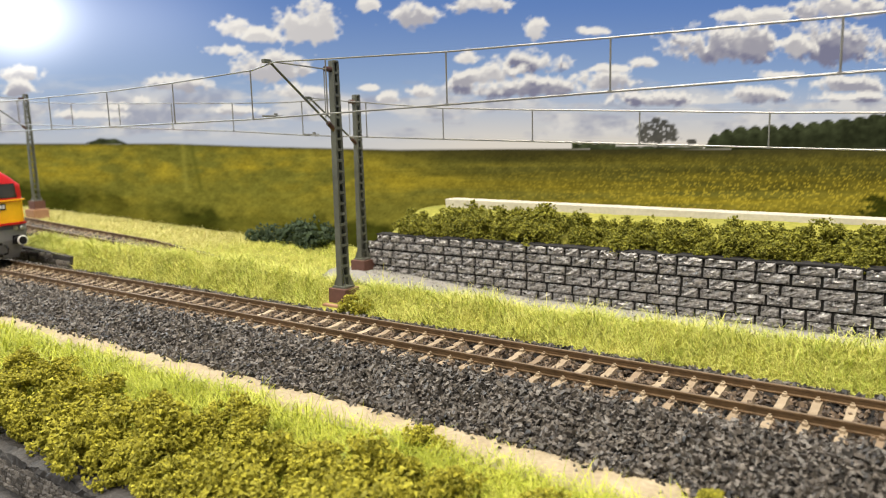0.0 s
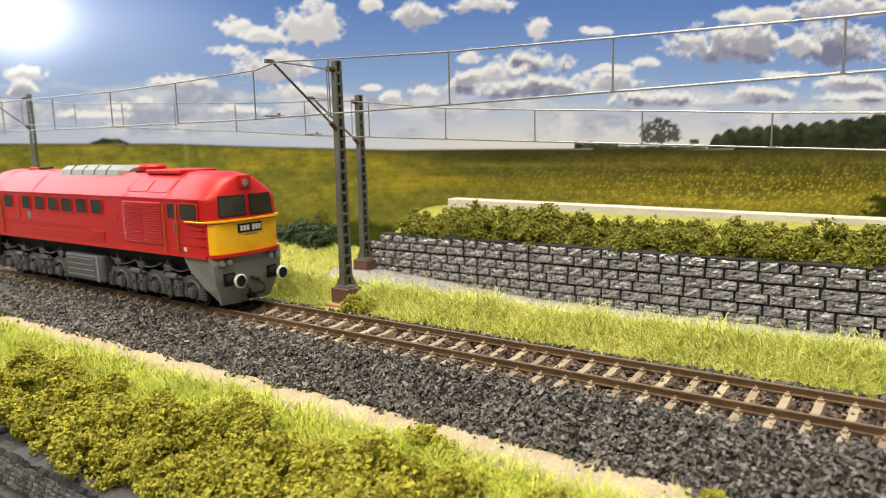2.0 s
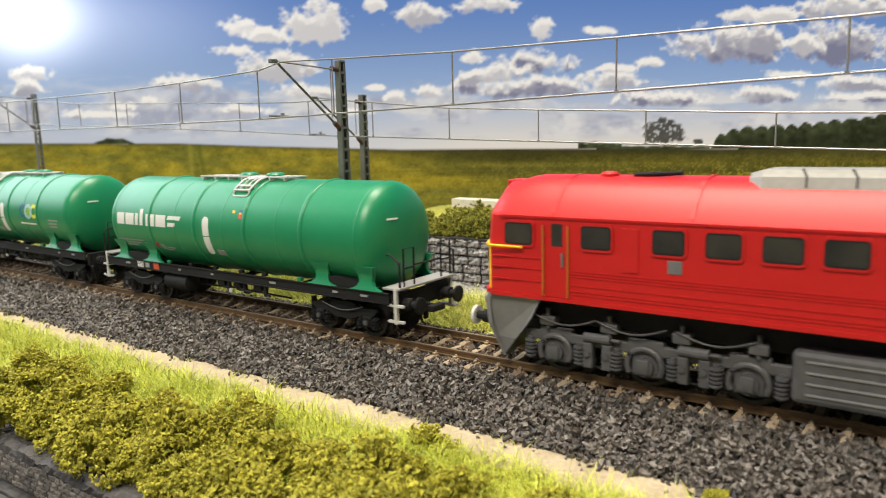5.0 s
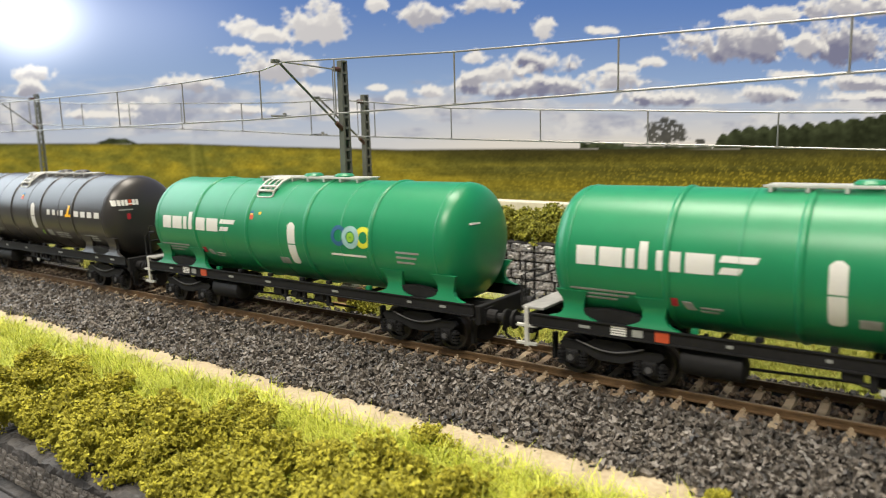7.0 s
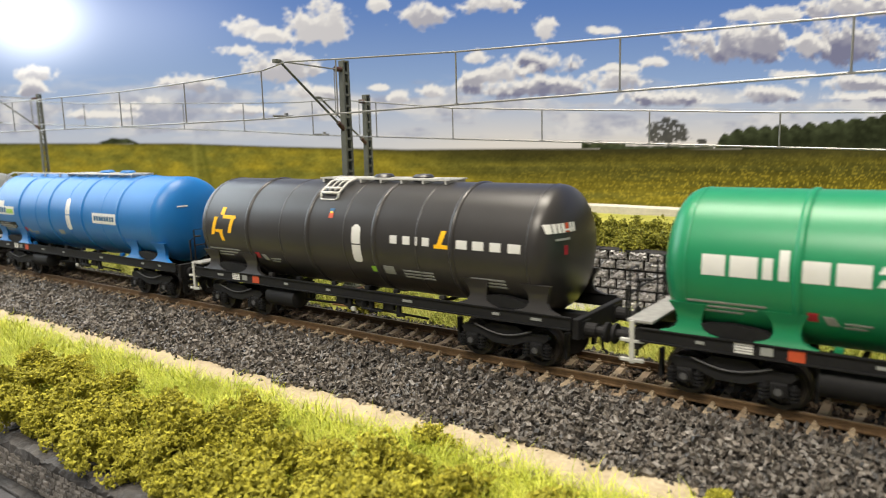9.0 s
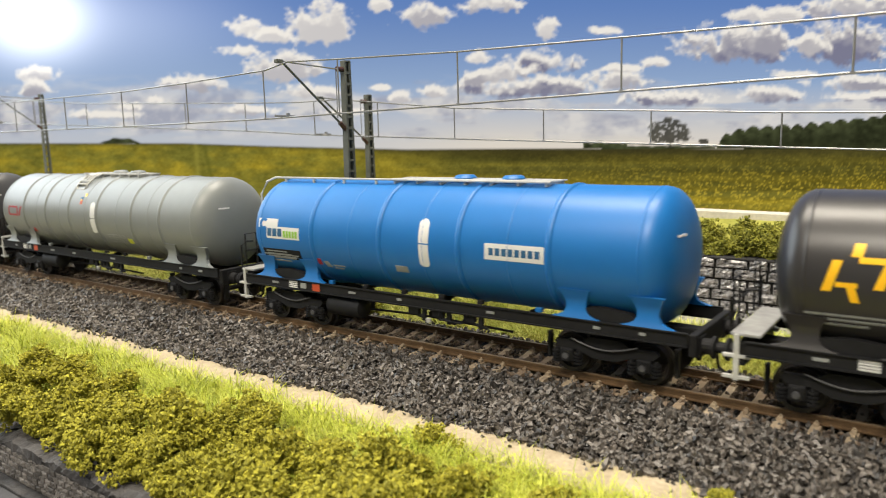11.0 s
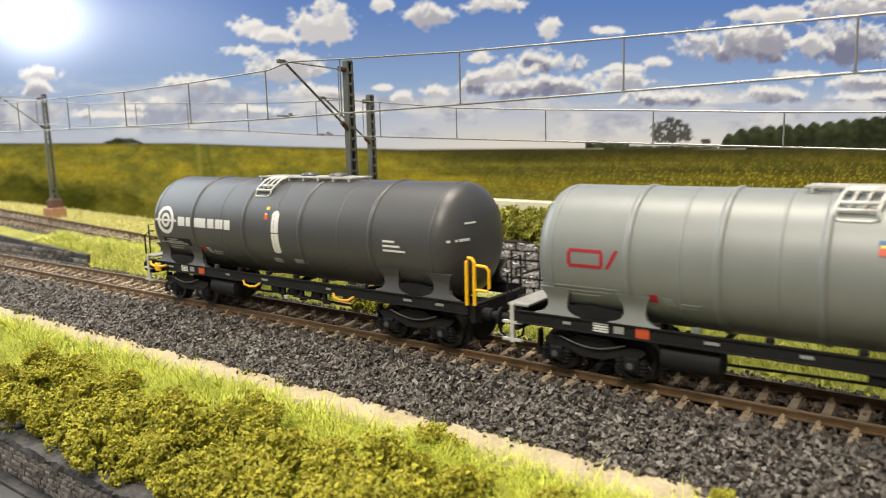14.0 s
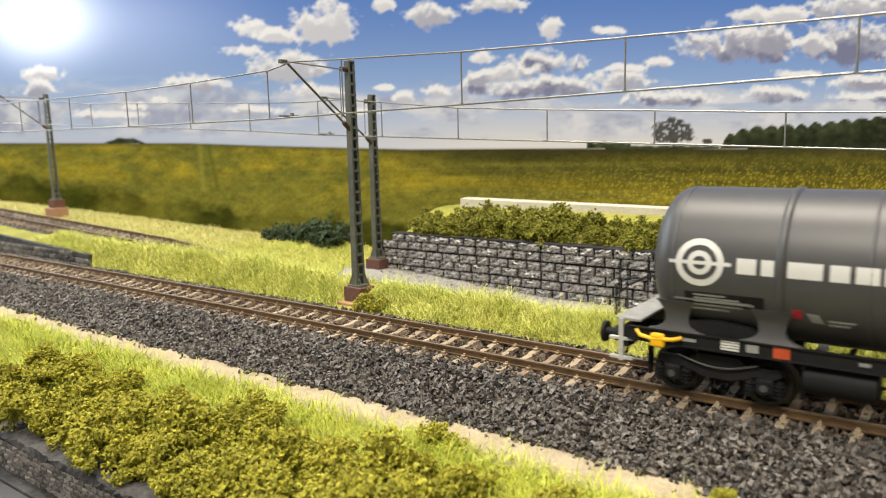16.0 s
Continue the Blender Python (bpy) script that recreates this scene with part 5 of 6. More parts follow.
def train_wagons():
    for ref, sd, second in ((-791.5, 1, False), (-964.8, 2, True)):
        xl, xr = (-3.9, 145.0) if second else (-2.7, 145.4)
        w, t = wagon(ref, xl, xr, "green", "green", [27.2, 56.3, 85, 113.2] if second else [29.9, 57.8, 86, 114], "green tank wagon with white logo blocks and roof walkway", (50.7, 99.1) if second else (47.4, 96.0), (57.2, 65.2) if second else (75.7, 83.7), sd, not second)
        logo_blocks(t, ((7.6, 12.6, 4.6), (13.6, 19.3, 4.6), (20.3, 22.3, 4.6), (23.5, 25.5, 6.4), (27.6, 33.2, 4.6), (34.3, 40.6, 4.6)), 30.8)
        for k in (0, 2.6):
            part("logo_bar", patch(42.0, 46.4 + k * 1.3, 31.2 + k, 32.7 + k, slant=0.5), "white", t)
        white_bar(t, 78.7 if second else 65.0, 22.0, 35.9)
        part("lettering_bar", patch(71.0, 75.5, 21.6, 23.8) if second else patch(69, 73, 22.0, 24.0), "faint", t)
        if second:
            hazard_stack(t, 57.6, 36.0)
            part("sticker", patch(62.0, 63.2, 37.8, 38.6), "yellow", t)
            part("logo_ring", ring_patch(100.2, 32.9, 1.9, 3.2), "blueprint", t, "blue ring logo")
            part("logo_ring", ring_patch(105.2, 32.6, 1.9, 3.5, 0.18), "paleblue", t, "pale ring logo")
            part("logo_dot", ring_patch(105.2, 32.6, 0.3, 1.5, 0.16), "lime", t)
            part("logo_ring", ring_patch(110.4, 32.8, 1.8, 3.3, 0.12), "limeyellow", t, "yellow ring logo")
            part("lettering_bar", patch(96.6, 111, 26.6, 27.2), "white", t)
            for k in range(3):
                part("lettering_bar", patch(123.0, 129.5 + k, 26.0 + 1.5 * k, 26.6 + 1.5 * k), "faint", t)
        else:
            hazard_stack(t, 83.0, 36.0)
            part("sticker", patch(79.6, 80.8, 37.8, 38.7), "yellow", t)
    w, t = wagon(-1136.3, -7.1, 142.5, "tankblack", "tankblack", [23.7, 53.4, 82.1, 110.6], "black tank wagon with white and gold logo blocks", (48.4, 101.9), (55.6, 63.2), 3)
    white_bar(t, 75.0, 25.0, 36.6)
    hazard_stack(t, 62.5, 38.0)
    for a in ((5.0, 6.8, 29.6, 36.0, 0.3), (6.6, 10.6, 30.6, 31.6, 0.0), (9.0, 10.6, 27.6, 31.0, -0.3), (9.4, 11.4, 36.8, 39.4, 0.2), (10.6, 17.6, 35.6, 36.8, 0.0), (14.2, 16.0, 30.6, 35.6, 0.35)):
        part("logo_bar", patch(*a[:4], slant=a[4]), "yellow", t, "gold angular logo")
    for x0, x1 in ((88.6, 91.2), (93.4, 96.0), (98.0, 98.8), (100.6, 103.0)):
        part("logo_block", patch(x0, x1, 31.8, 34.2), "white", t)
    part("logo_bar", patch(106.4, 108.0, 31.6, 36.4, slant=0.35), "yellow", t)
    part("logo_bar", patch(104.8, 109.6, 31.4, 32.5), "yellow", t)
    for x0, x1 in ((112.4, 116.0), (117.8, 121.4), (123.4, 126.8), (129.0, 132.8)):
        part("logo_block", patch(x0, x1, 31.8, 34.2), "white", t)
    for y0, y1, m in ((-14.6, -12.9, "white"), (-12.6, -11.4, "white"), (-11.1, -10.0, "white"), (-9.7, -8.6, "white"), (-8.3, -7.1, "orange"), (-6.8, -5.7, "white"), (-5.4, -4.3, "white")):
        part("logo_block", dome_patch(135.0, y0, y1, 37.0, 39.4), m, t)
    part("logo_plate", dome_patch(135.0, -9.6, -8.2, 31.2, 33.6), "redprint", t)
    part("lettering_bar", dome_patch(135.0, -12.4, -7.0, 35.0, 35.5), "faint", t)
    for x in (92, 116):
        for k in range(3):
            part("lettering_bar", patch(x, x + 11, 21.4 + k, 21.9 + k), "faint", t)
    part("lettering_bar", patch(84.5, 88.5, 22.0, 24.6), "faint", t)
    part("sticker", patch(79.6, 82.0, 22.2, 24.0), "lime", t)
    w, t = wagon(-1312.2, -0.7, 149.0, "blue", "blue", [31.8, 60.6, 89.5, 117.5], "bright blue tank wagon with white logo plates", (56, 112), None, 4)
    part("handrail", path_rod(bmesh.new(), [(-1.8, -8, 19), (-2.0, -8, 44), (-0.4, -6.5, 48.2), (2.6, -5, 49.6)], 0.4), "walkgrey", w, "pale end handrail")
    part("roof_strip", bx(2.6, 112, -5.6, -4.6, 49.3, 49.9, 0.15), "walkgrey", w, "long pale grey roof strip")
    for x in (8, 22, 36, 50):
        part("strip_foot", bx(x - 0.4, x + 0.4, -5.4, -4.8, 47.6, 49.4), "walkgrey", w)
    white_bar(t, 77.6, 25.6, 39.4)
    part("logo_plate", patch(10.5, 26.3, 30.0, 34.0), "white", t)
    part("logo_plate", patch(6.6, 16, 33.6, 36.6), "white", t)
    for i in range(3):
        part("logo_block", patch(11 + i * 2.5, 13 + i * 2.5, 30.8, 33.4, 0.16), "blueprint", t)
    for i in range(5):
        part("logo_block", patch(18.8 + i * 1.4, 19.8 + i * 1.4, 30.6, 32.8, 0.16), "lime", t)
    part("logo_ring", ring_patch(9.2, 34.8, 1.0, 2.0, 0.18, 16, 40, 320), "blue", t)
    part("service_panel", patch(7.5, 25.5, 23.0, 26.4), "black", t, "black service panel")
    for k in range(3):
        part("panel_bar", patch(9.0, 23.0 - 2 * k, 23.6 + 0.9 * k, 24.0 + 0.9 * k, 0.16), "faint", t)
    part("logo_plate", patch(98.4, 116.4, 29.6, 34.0), "white", t)
    for i in range(8):
        part("logo_block", patch(99.8 + i * 2.0, 101.2 + i * 2.0, 30.8, 32.8, 0.16), "blueprint", t)
    part("lettering_bar", patch(66, 70.5, 23.0, 25.0), "faint", t)
    w, t = wagon(-1498.3, -6.4, 161.4, "tankgrey", "tankgrey", [21.4, 42.5, 63.5, 86.9, 113.2, 133.0], "light grey tank wagon with a red angular logo", (57.1, 103.2), (64.2, 72.0), 5)
    white_bar(t, 84.0, 25.0, 38.2)
    for a in ((6.0, 6.9, 30.4, 33.6), (6.4, 15.2, 29.7, 30.5), (6.4, 15.2, 33.5, 34.3), (14.6, 15.5, 30.4, 33.6)):
        part("logo_bar", patch(*a), "redprint", t)
    part("logo_bar", patch(17.2, 18.2, 29.8, 34.4, slant=0.5), "redprint", t)
    for k in range(4):
        part("lettering_bar", patch(93, 106, 21.6 + k, 22.0 + k), "faint", t)
    part("sticker", patch(107.5, 110.5, 21.8, 23.8), "limeyellow", t)
    hazard_stack(t, 72.8, 37.2)
    part("sticker", patch(75.2, 76.6, 40.4, 41.6), "yellow", t)
    w, t = wagon(-1672.7, -5.5, 145.0, "darkgrey", "darkgrey", [25.2, 54.6, 83.1, 114.0], "dark grey tank wagon with a white ring logo and yellow rails", (50.1, 96.4), (56.6, 64.2), 6)
    white_bar(t, 71.3, 24.6, 39.0)
    hazard_stack(t, 65.5, 36.0)
    part("sticker", patch(66.0, 67.4, 39.2, 40.2), "yellow", t)
    part("logo_ring", ring_patch(8.4, 33.2, 3.9, 5.3, 0.14, 32), "white", t, "white ring logo")
    part("logo_ring", ring_patch(8.4, 33.2, 1.5, 2.7, 0.14, 24), "white", t)
    part("logo_bar", patch(1.6, 15.2, 32.8, 33.6), "white", t)
    logo_blocks(t, ((16.4, 20.4, 3.4), (21.4, 24.0, 3.4), (26.6, 33.3, 3.4), (34.6, 38.2, 3.4), (39.2, 43.4, 3.4), (44.2, 47.4, 3.4)), 31.4)
    for k in range(3):
        part("lettering_bar", patch(119.5, 128 - 2 * k, 29.0 + 1.4 * k, 29.6 + 1.4 * k), "white", t)
    part("lettering_bar", patch(67.5, 71.5, 21.0, 22.6), "faint", t)
    part("lettering_bar", patch(78, 84, 21.6, 23.0), "faint", t)
    for y0, y1 in ((-15.2, -14.2), (-12.8, -12.0), (-11.6, -7.6)):
        part("lettering_bar", dome_patch(137.5, y0, y1, 32.6, 33.3), "white", t)
    part("service_panel", patch(5, 22, 23.4, 26.4), "black", t, "black service panel")
    for k in range(3):
        part("panel_bar", patch(7.0, 20.0 - 3 * k, 24.0 + 0.8 * k, 24.4 + 0.8 * k, 0.16), "faint", t)
    # yellow hand-brake and grab rails
    part("yellow_handle", path_rod(bmesh.new(), [(-6.4, -16.2, 15.6), (-5.4, -16.6, 14.4), (-2.4, -16.6, 13.9), (2.4, -16.6, 14.3), (4.6, -16.2, 14.9)], 0.5, 8), "yellow", w, "bright yellow brake handle")
    part("yellow_handle", bx(-2.9, 0.6, -17.0, -15.6, 12.0, 15.4, 0.6), "yellow", w, "bright yellow brake box")
    bm = path_rod(bmesh.new(), [(148.6, -15.7, 15.6), (148.6, -15.7, 28.0), (149.4, -15.7, 29.0), (150.4, -15.7, 29.0), (151.2, -15.7, 28.0), (151.2, -15.7, 15.8)], 0.55, 8)
    path_rod(bm, [(151.2, -15.7, 27.2), (154.2, -14.2, 26.6), (154.9, -14.0, 25.6), (154.9, -14.0, 20.6), (154.2, -14.2, 19.8), (151.2, -15.7, 20.2)], 0.45, 8)
    part("yellow_rail", bm, "yellow", w, "bright yellow grab rail")
    for x in (51.0, 96.0):
        part("valve_lever", path_rod(bmesh.new(), [(x, -15.6, 13.2), (x + 1, -16.2, 12.0), (x + 4, -16.2, 11.5), (x + 7, -16.2, 11.8), (x + 9, -15.6, 13.0)], 0.4), "yellow", w)


train_wagons()


def locomotive():
    ref = -515.8
    L = empty("diesel_locomotive", ref, 0, 0)
    tagged(L, "red diesel locomotive with yellow front and grey underframe", "locomotive")
    TRAIN.append((L, ref))
    sill, gut, W = 20.7, 42.0, 17.0
    # half section from sill up to the ridge
    half = [(W, sill), (W, 24), (W, 33), (W, gut - 1.2), (W, gut - 0.2), (W - 0.8, gut + 0.9), (W - 3.9, gut + 4.1), (W - 7.0, gut + 6.9), (W - 9.8, gut + 8.6), (W - 12.5, gut + 9.3), (0, gut + 9.7)]
    sec = [(-y, z) for y, z in half] + [(y, z) for y, z in reversed(half[:-1])]

    bm = bmesh.new()
    stations = [-89.5 + i for i in (0, 4, 8, 14)] + list(np.linspace(-66, 66, 14)) + [89.5 - i for i in (14, 8, 4, 0)]
    rings = []
    for x in stations:
        e = max(0.0, abs(x) - 79.5) / 10.0
        row = []
        for y, z in sec:
            zz = z - (max(0, z - gut) * 0.16 * e * e)
            yy = y * (1 - 0.05 * e * e)
            xx = x
            if abs(x) > 80:
                xx = x - math.copysign(max(0, z - 34.0) * 0.10 * e, x)
            row.append(bm.verts.new((xx, yy, zz)))
        rings.append(row)
    for p, q in zip(rings, rings[1:]):
        for i in range(len(sec) - 1):
            bm.faces.new((p[i], p[i + 1], q[i + 1], q[i]))
        bm.faces.new((p[-1], p[0], q[0], q[-1]))
    # rounded ends: shells that shrink towards the middle and bulge forward
    for s, ring in ((-1, rings[0]), (1, rings[-1])):
        last = ring
        for k, bulge in ((0.86, 2.0), (0.66, 3.0), (0.4, 3.6), (0.12, 3.8)):
            row = []
            for v in ring:
                z = v.co.z
                row.append(bm.verts.new((v.co.x + s * bulge * (1.0 - 0.25 * max(0, z - gut) / 8), v.co.y * k, z)))
            for i in range(len(ring)):
                j = (i + 1) % len(ring)
                bm.faces.new((last[i], last[j], row[j], row[i]))
            last = row
        bm.faces.new(last if s > 0 else last[::-1])
    body = part("body", bm, "red", L, "", 2)

    def front_x(y, z, s=1):
        base = 89.5 - max(0, z - 34.0) * 0.10
        k = abs(y) / (W * 0.95)
        b = np.interp(k, [0.12, 0.4, 0.66, 0.86, 1.0], [3.8, 3.6, 3.0, 2.0, 0.0])
        return s * (base + b)

    def front_patch(y0, y1, z0, z1, off, s=1, n=8, th=0.3, taper=0.0):
        m = bmesh.new()
        g = []
        for j in range(3):
            z = z0 + (z1 - z0) * j / 2
            row = []
            for i in range(n + 1):
                y = y0 + (y1 - y0) * i / n
                y = y * (1 - taper * j / 2)
                row.append((m.verts.new((front_x(y, z, s) + s * off, y, z)), m.verts.new((front_x(y, z, s) + s * (off - th), y, z))))
            g.append(row)
        for j in range(2):
            for i in range(n):
                for k in (0, 1):
                    m.faces.new((g[j][i][k], g[j][i + 1][k], g[j + 1][i + 1][k], g[j + 1][i][k]))
        edge = g[0] + [r[-1] for r in g[1:]] + g[-1][-2::-1] + [r[0] for r in g[-2:0:-1]]
        for i in range(len(edge)):
            a, c = edge[i], edge[(i + 1) % len(edge)]
            m.faces.new((a[0], c[0], c[1], a[1]))
        return m

    for s in (1, -1):
        part("front_panel", front_patch(-16.1, 16.1, 21.8, 33.0, 0.12, s, 32), "yellow", body, "bright yellow front panel")
        for y0, y1 in ((-12.2, -1.5), (1.5, 12.2)):
            fr = part("windscreen_frame", front_patch(y0 - 0.5, y1 + 0.5, 35.2, 43.0, 0.12, s, 6, 0.3, 0.05), "black", body, "black rubber window frame")
            part("windscreen", front_patch(y0, y1, 35.7, 42.5, 0.2, s, 6, 0.2, 0.05), "glass", fr, "dark glass windscreen")
        part("waist_rail", front_patch(-17, 17, 33.5, 34.3, 0.9, s, 16, 0.8), "yellow", body, "yellow waist handrail")
        pl = part("number_plate", front_patch(-5.6, 5.6, 29.0, 32.4, 0.35, s, 6), "black", body, "black number plate with white bars")
        for y in (-4.6, -3.1, -1.6, 0.9, 2.4, 3.9):
            part("number_bar", front_patch(y - 0.1, y + 1.0, 29.7, 31.7, 0.5, s, 2, 0.1), "white", pl)
        part("lettering_bar", front_patch(-3, 3, 27.9, 28.3, 0.2, s, 4), "brick", body)
        part("lamp_plate", front_patch(-3, 3, 24, 26.2, 0.3, s, 4, 0.2), "yellow", body)
        # top headlight
        hl = part("headlight", turned(bmesh.new(), sorted([(s * 88, 2.1), (s * 92.2, 2.0), (s * 92.4, 1.6)]), 20, 0, 47.4), "red", body)
        part("lens", turned(bmesh.new(), sorted([(s * 92.2, 1.6), (s * 92.6, 1.1)]), 18, 0, 47.4), "silver", hl, "silver headlight lens")
        hood = bx(min(s * 82, s * 92.0), max(s * 82, s * 92.0), -3.2, 3.2, 44.6, 50.2, 0.5)
        part("headlight_hood", hood, "red", body)
        # lower skirt with plough
        m = bmesh.new()
        rows = []
        for z, x, w in ((20.8, 91.0, 16.6), (18.0, 92.0, 16.2), (12, 91.8, 15.4), (6, 90.6, 12.8), (2.2, 89.6, 11.6)):
            row = []
            for k in (-1, -0.7, -0.3, 0.3, 0.7, 1):
                row.append(m.verts.new((s * (x + 0.9 - 1.6 * abs(k) ** 2), w * k, z)))
            rows.append(row)
        back = [[m.verts.new((v.co.x - s * 1.2, v.co.y, v.co.z)) for v in r] for r in rows]
        for A in (rows, back):
            for p, q in zip(A, A[1:]):
                for i in range(5):
                    m.faces.new((p[i], p[i + 1], q[i + 1], q[i]))
        er = rows[0] + [r[-1] for r in rows[1:]] + rows[-1][-2::-1] + [r[0] for r in rows[-2:0:-1]]
        eb = back[0] + [r[-1] for r in back[1:]] + back[-1][-2::-1] + [r[0] for r in back[-2:0:-1]]
        for i in range(len(er)):
            j = (i + 1) % len(er)
            m.faces.new((er[i], er[j], eb[j], eb[i]))
        sk = part("front_skirt", m, "skirt", L, "light grey front skirt and plough")
        for y in (-1, 1):
            m = bmesh.new()
            vs = [m.verts.new((s * x, y * yy, z)) for x, yy, z in ((90.0, 16.4, 20.6), (74.5, 16.7, 20.6), (77.5, 16.0, 15.0), (83.5, 14.0, 8.0), (88.6, 11.4, 2.4), (90.4, 13.0, 8))]
            ws = [m.verts.new(v.co - Vector((0, y * 0.8, 0))) for v in vs]
            m.faces.new(vs)
            m.faces.new(ws[::-1])
            for i in range(6):
                m.faces.new((vs[i], ws[i], ws[(i + 1) % 6], vs[(i + 1) % 6]))
            part("side_plate", m, "skirt", sk)
            for yy, zz in ((13.2, 18.4), (9.8, 18.6)):
                part("marker_lamp", turned(bmesh.new(), sorted([(s * 90.2, 1.3), (s * 92.8, 1.3), (s * 93.1, 0.9)]), 16, y * yy, zz), "silver", sk, "silver marker lamp")
        part("sill_strip", front_patch(-16.4, 16.4, 20.6, 21.7, 1.2, s, 12, 1.2), "red", body)
        buffers(L, s * 92.0, s, "black", 12.2, True)
        hook = rod(bmesh.new(), (s * 91, 0, 11.5), (s * 96, 0, 11.0), 0.8, 8)
        path_rod(hook, [(s * 92, -3.5, 10), (s * 95.5, -3.6, 8), (s * 95, -3.2, 5.5), (s * 92.5, -2.5, 5)], 0.5)
        path_rod(hook, [(s * 92, 3.5, 10), (s * 95.5, 3.6, 8), (s * 95, 3.2, 5.5), (s * 92.5, 2.5, 5)], 0.5)
        box(hook, min(s * 91, s * 93.5), max(s * 91, s * 93.5), -1.5, 1.5, 3.5, 5.5, 0.3)
        part("coupling", hook, "black", L)
        part("warning_triangle", bx(min(s * 91.2, s * 92.0), max(s * 91.2, s * 92.0), -0.9, 0.9, 2.4, 4.6, 0.2), "white", sk)
    # sides
    for s in (-1, 1):
        def sp(name, x0, x1, z0, z1, out, mt, parent=body, label="", r=0.0):
            a, c = sorted((s * (W - 0.4), s * (W + out)))
            return part(name, bx(x0, x1, a, c, z0, z1, r), mt, parent, label)
        for x0, x1 in ((-84.4, -76.3), (-62.9, -55.1), (-45.1, -37.6), (-33.1, -25.4), (-21.3, -13.2), (-9.6, -1.4), (2.5, 10.7), (14.3, 22.6), (75.5, 85.4)):
            m = rounded_plate(x0 - 0.55, x1 + 0.55, 33.9, 40.8, 1.3, s * (W - 0.2), s * (W + 0.42))
            fr = part("window_frame", m, "red", body)
            m = rounded_plate(x0, x1, 34.5, 40.2, 0.9, s * (W - 0.2), s * (W + 0.47))
            part("gasket", m, "black", fr, "black rubber gasket")
            m = rounded_plate(x0 + 0.35, x1 - 0.35, 34.9, 39.8, 0.7, s * (W - 0.2), s * (W + 0.5))
            part("pane", m, "glass", fr, "dark window glass")
        for x0, x1 in ((-72.7, -66.6), (65.8, 73.2)):
            d = sp("cab_door", x0, x1, 21.6, 41.0, 0.12, "red")
            sp("pane", x0 + 1.6, x1 - 1.4, 34.6, 40.3, 0.2, "glass", d, "dark door glass", 0.12)
            sp("handle", x1 - 1.6, x1 - 1.0, 29.5, 33.0, 0.6, "silver", d, "silver door handle")
            for x in (x0 - 0.5, x1 + 0.3):
                a = s * (W + 0.6)
                part("handrail", rod(bmesh.new(), (x, a, 21.8), (x, a, 39.8), 0.28, 8), "rust", d, "dull orange handrail")
        sp("blank_panel", -52.5, -48.4, 29.6, 40.1, 0.3, "red", r=0.1)
        # louvre bank
        lv = sp("louvre_bank", 37.4, 64.2, 23.6, 41.0, 0.08, "red")
        for k in range(17):
            z = 24.6 + k * 0.96
            for x0, x1 in ((38.0, 50.4), (51.2, 63.6)):
                m = bmesh.new()
                a, o = s * (W + 0.05), s * (W + 0.75)
                vs = [m.verts.new(p) for p in ((x0, a, z + 0.55), (x1, a, z + 0.55), (x1, o, z), (x0, o, z), (x0, a, z - 0.1), (x1, a, z - 0.1))]
                for f in ((0, 1, 2, 3), (3, 2, 5, 4), (0, 3, 4), (1, 5, 2)):
                    m.faces.new([vs[i] for i in f])
                part("slat", m, "red", lv)
        gr = sp("grille", 12.6, 22.8, 22.4, 27.4, 0.3, "red", r=0.1)
        for k in range(9):
            sp("slat", 13.2, 22.2, 22.9 + k * 0.48, 23.15 + k * 0.48, 0.45, "red", gr)
        sp("hatch_panel", 28.4, 33.4, 32.2, 35.2, 0.25, "red", r=0.08)
        # raised beads along the side
        for x0, x1 in ((-66, 12), (23.6, 36.8), (74.4, 88.6), (-88.6, -73.6)):
            for z in ((22.7, 23.5, 25.0, 27.2, 27.9, 28.6, 31.2) if abs(x0) < 70 else (25.0, 28.2, 31.0)):
                if x0 == -66 and z > 31:
                    continue
                sp("bead", x0, x1, z, z + 0.22, 0.2, "red")
        sp("gutter", -86, 86, 41.5, 42.1, 0.35, "red")
        sp("sill_bead", -89.2, 89.2, 20.5, 21.5, 0.45, "red")
        sp("emblem", -41.5, -38.2, 30.2, 33.2, 0.2, "silver", r=0.1)
        sp("step_plate", 76.4, 77.8, 22.6, 24.2, 0.3, "white")
        a = s * (W + 1.0)
        part("handrail", path_rod(bmesh.new(), [(79, a, 33.9), (88.5, a, 33.9), (90.6, s * 15.6, 33.9)], 0.35), "yellow", body, "yellow waist handrail")
        part("handrail", path_rod(bmesh.new(), [(-79, a, 33.9), (-88.5, a, 33.9), (-90.6, s * 15.6, 33.9)], 0.35), "yellow", body, "yellow waist handrail")
    # roof: panel joints, louvre tower, fan, hatches
    for x in (-71, -36.6, 38.4, 66):
        m = bmesh.new()
        rows = [[m.verts.new((x + dx, y * k, (z - 30) * k + 30)) for dx in (-0.5, 0.5)] for k in (1.012,) for y, z in sec if z > gut - 1]
        for p, q in zip(rows, rows[1:]):
            m.faces.new((p[0], p[1], q[1], q[0]))
        part("roof_joint", m, "red", body)
    g = bmesh.new()
    rows = []
    for x, k in ((-27, 0.75), (-24, 1.0), (22, 1.0), (27, 0.75)):
        rows.append([g.verts.new((x, y * k, 50.2 + (z - 50.2) * k)) for y, z in ((-9.2, 49.0), (-8.2, 52.0), (-5.5, 53.5), (5.5, 53.5), (8.2, 52.0), (9.2, 49.0))])
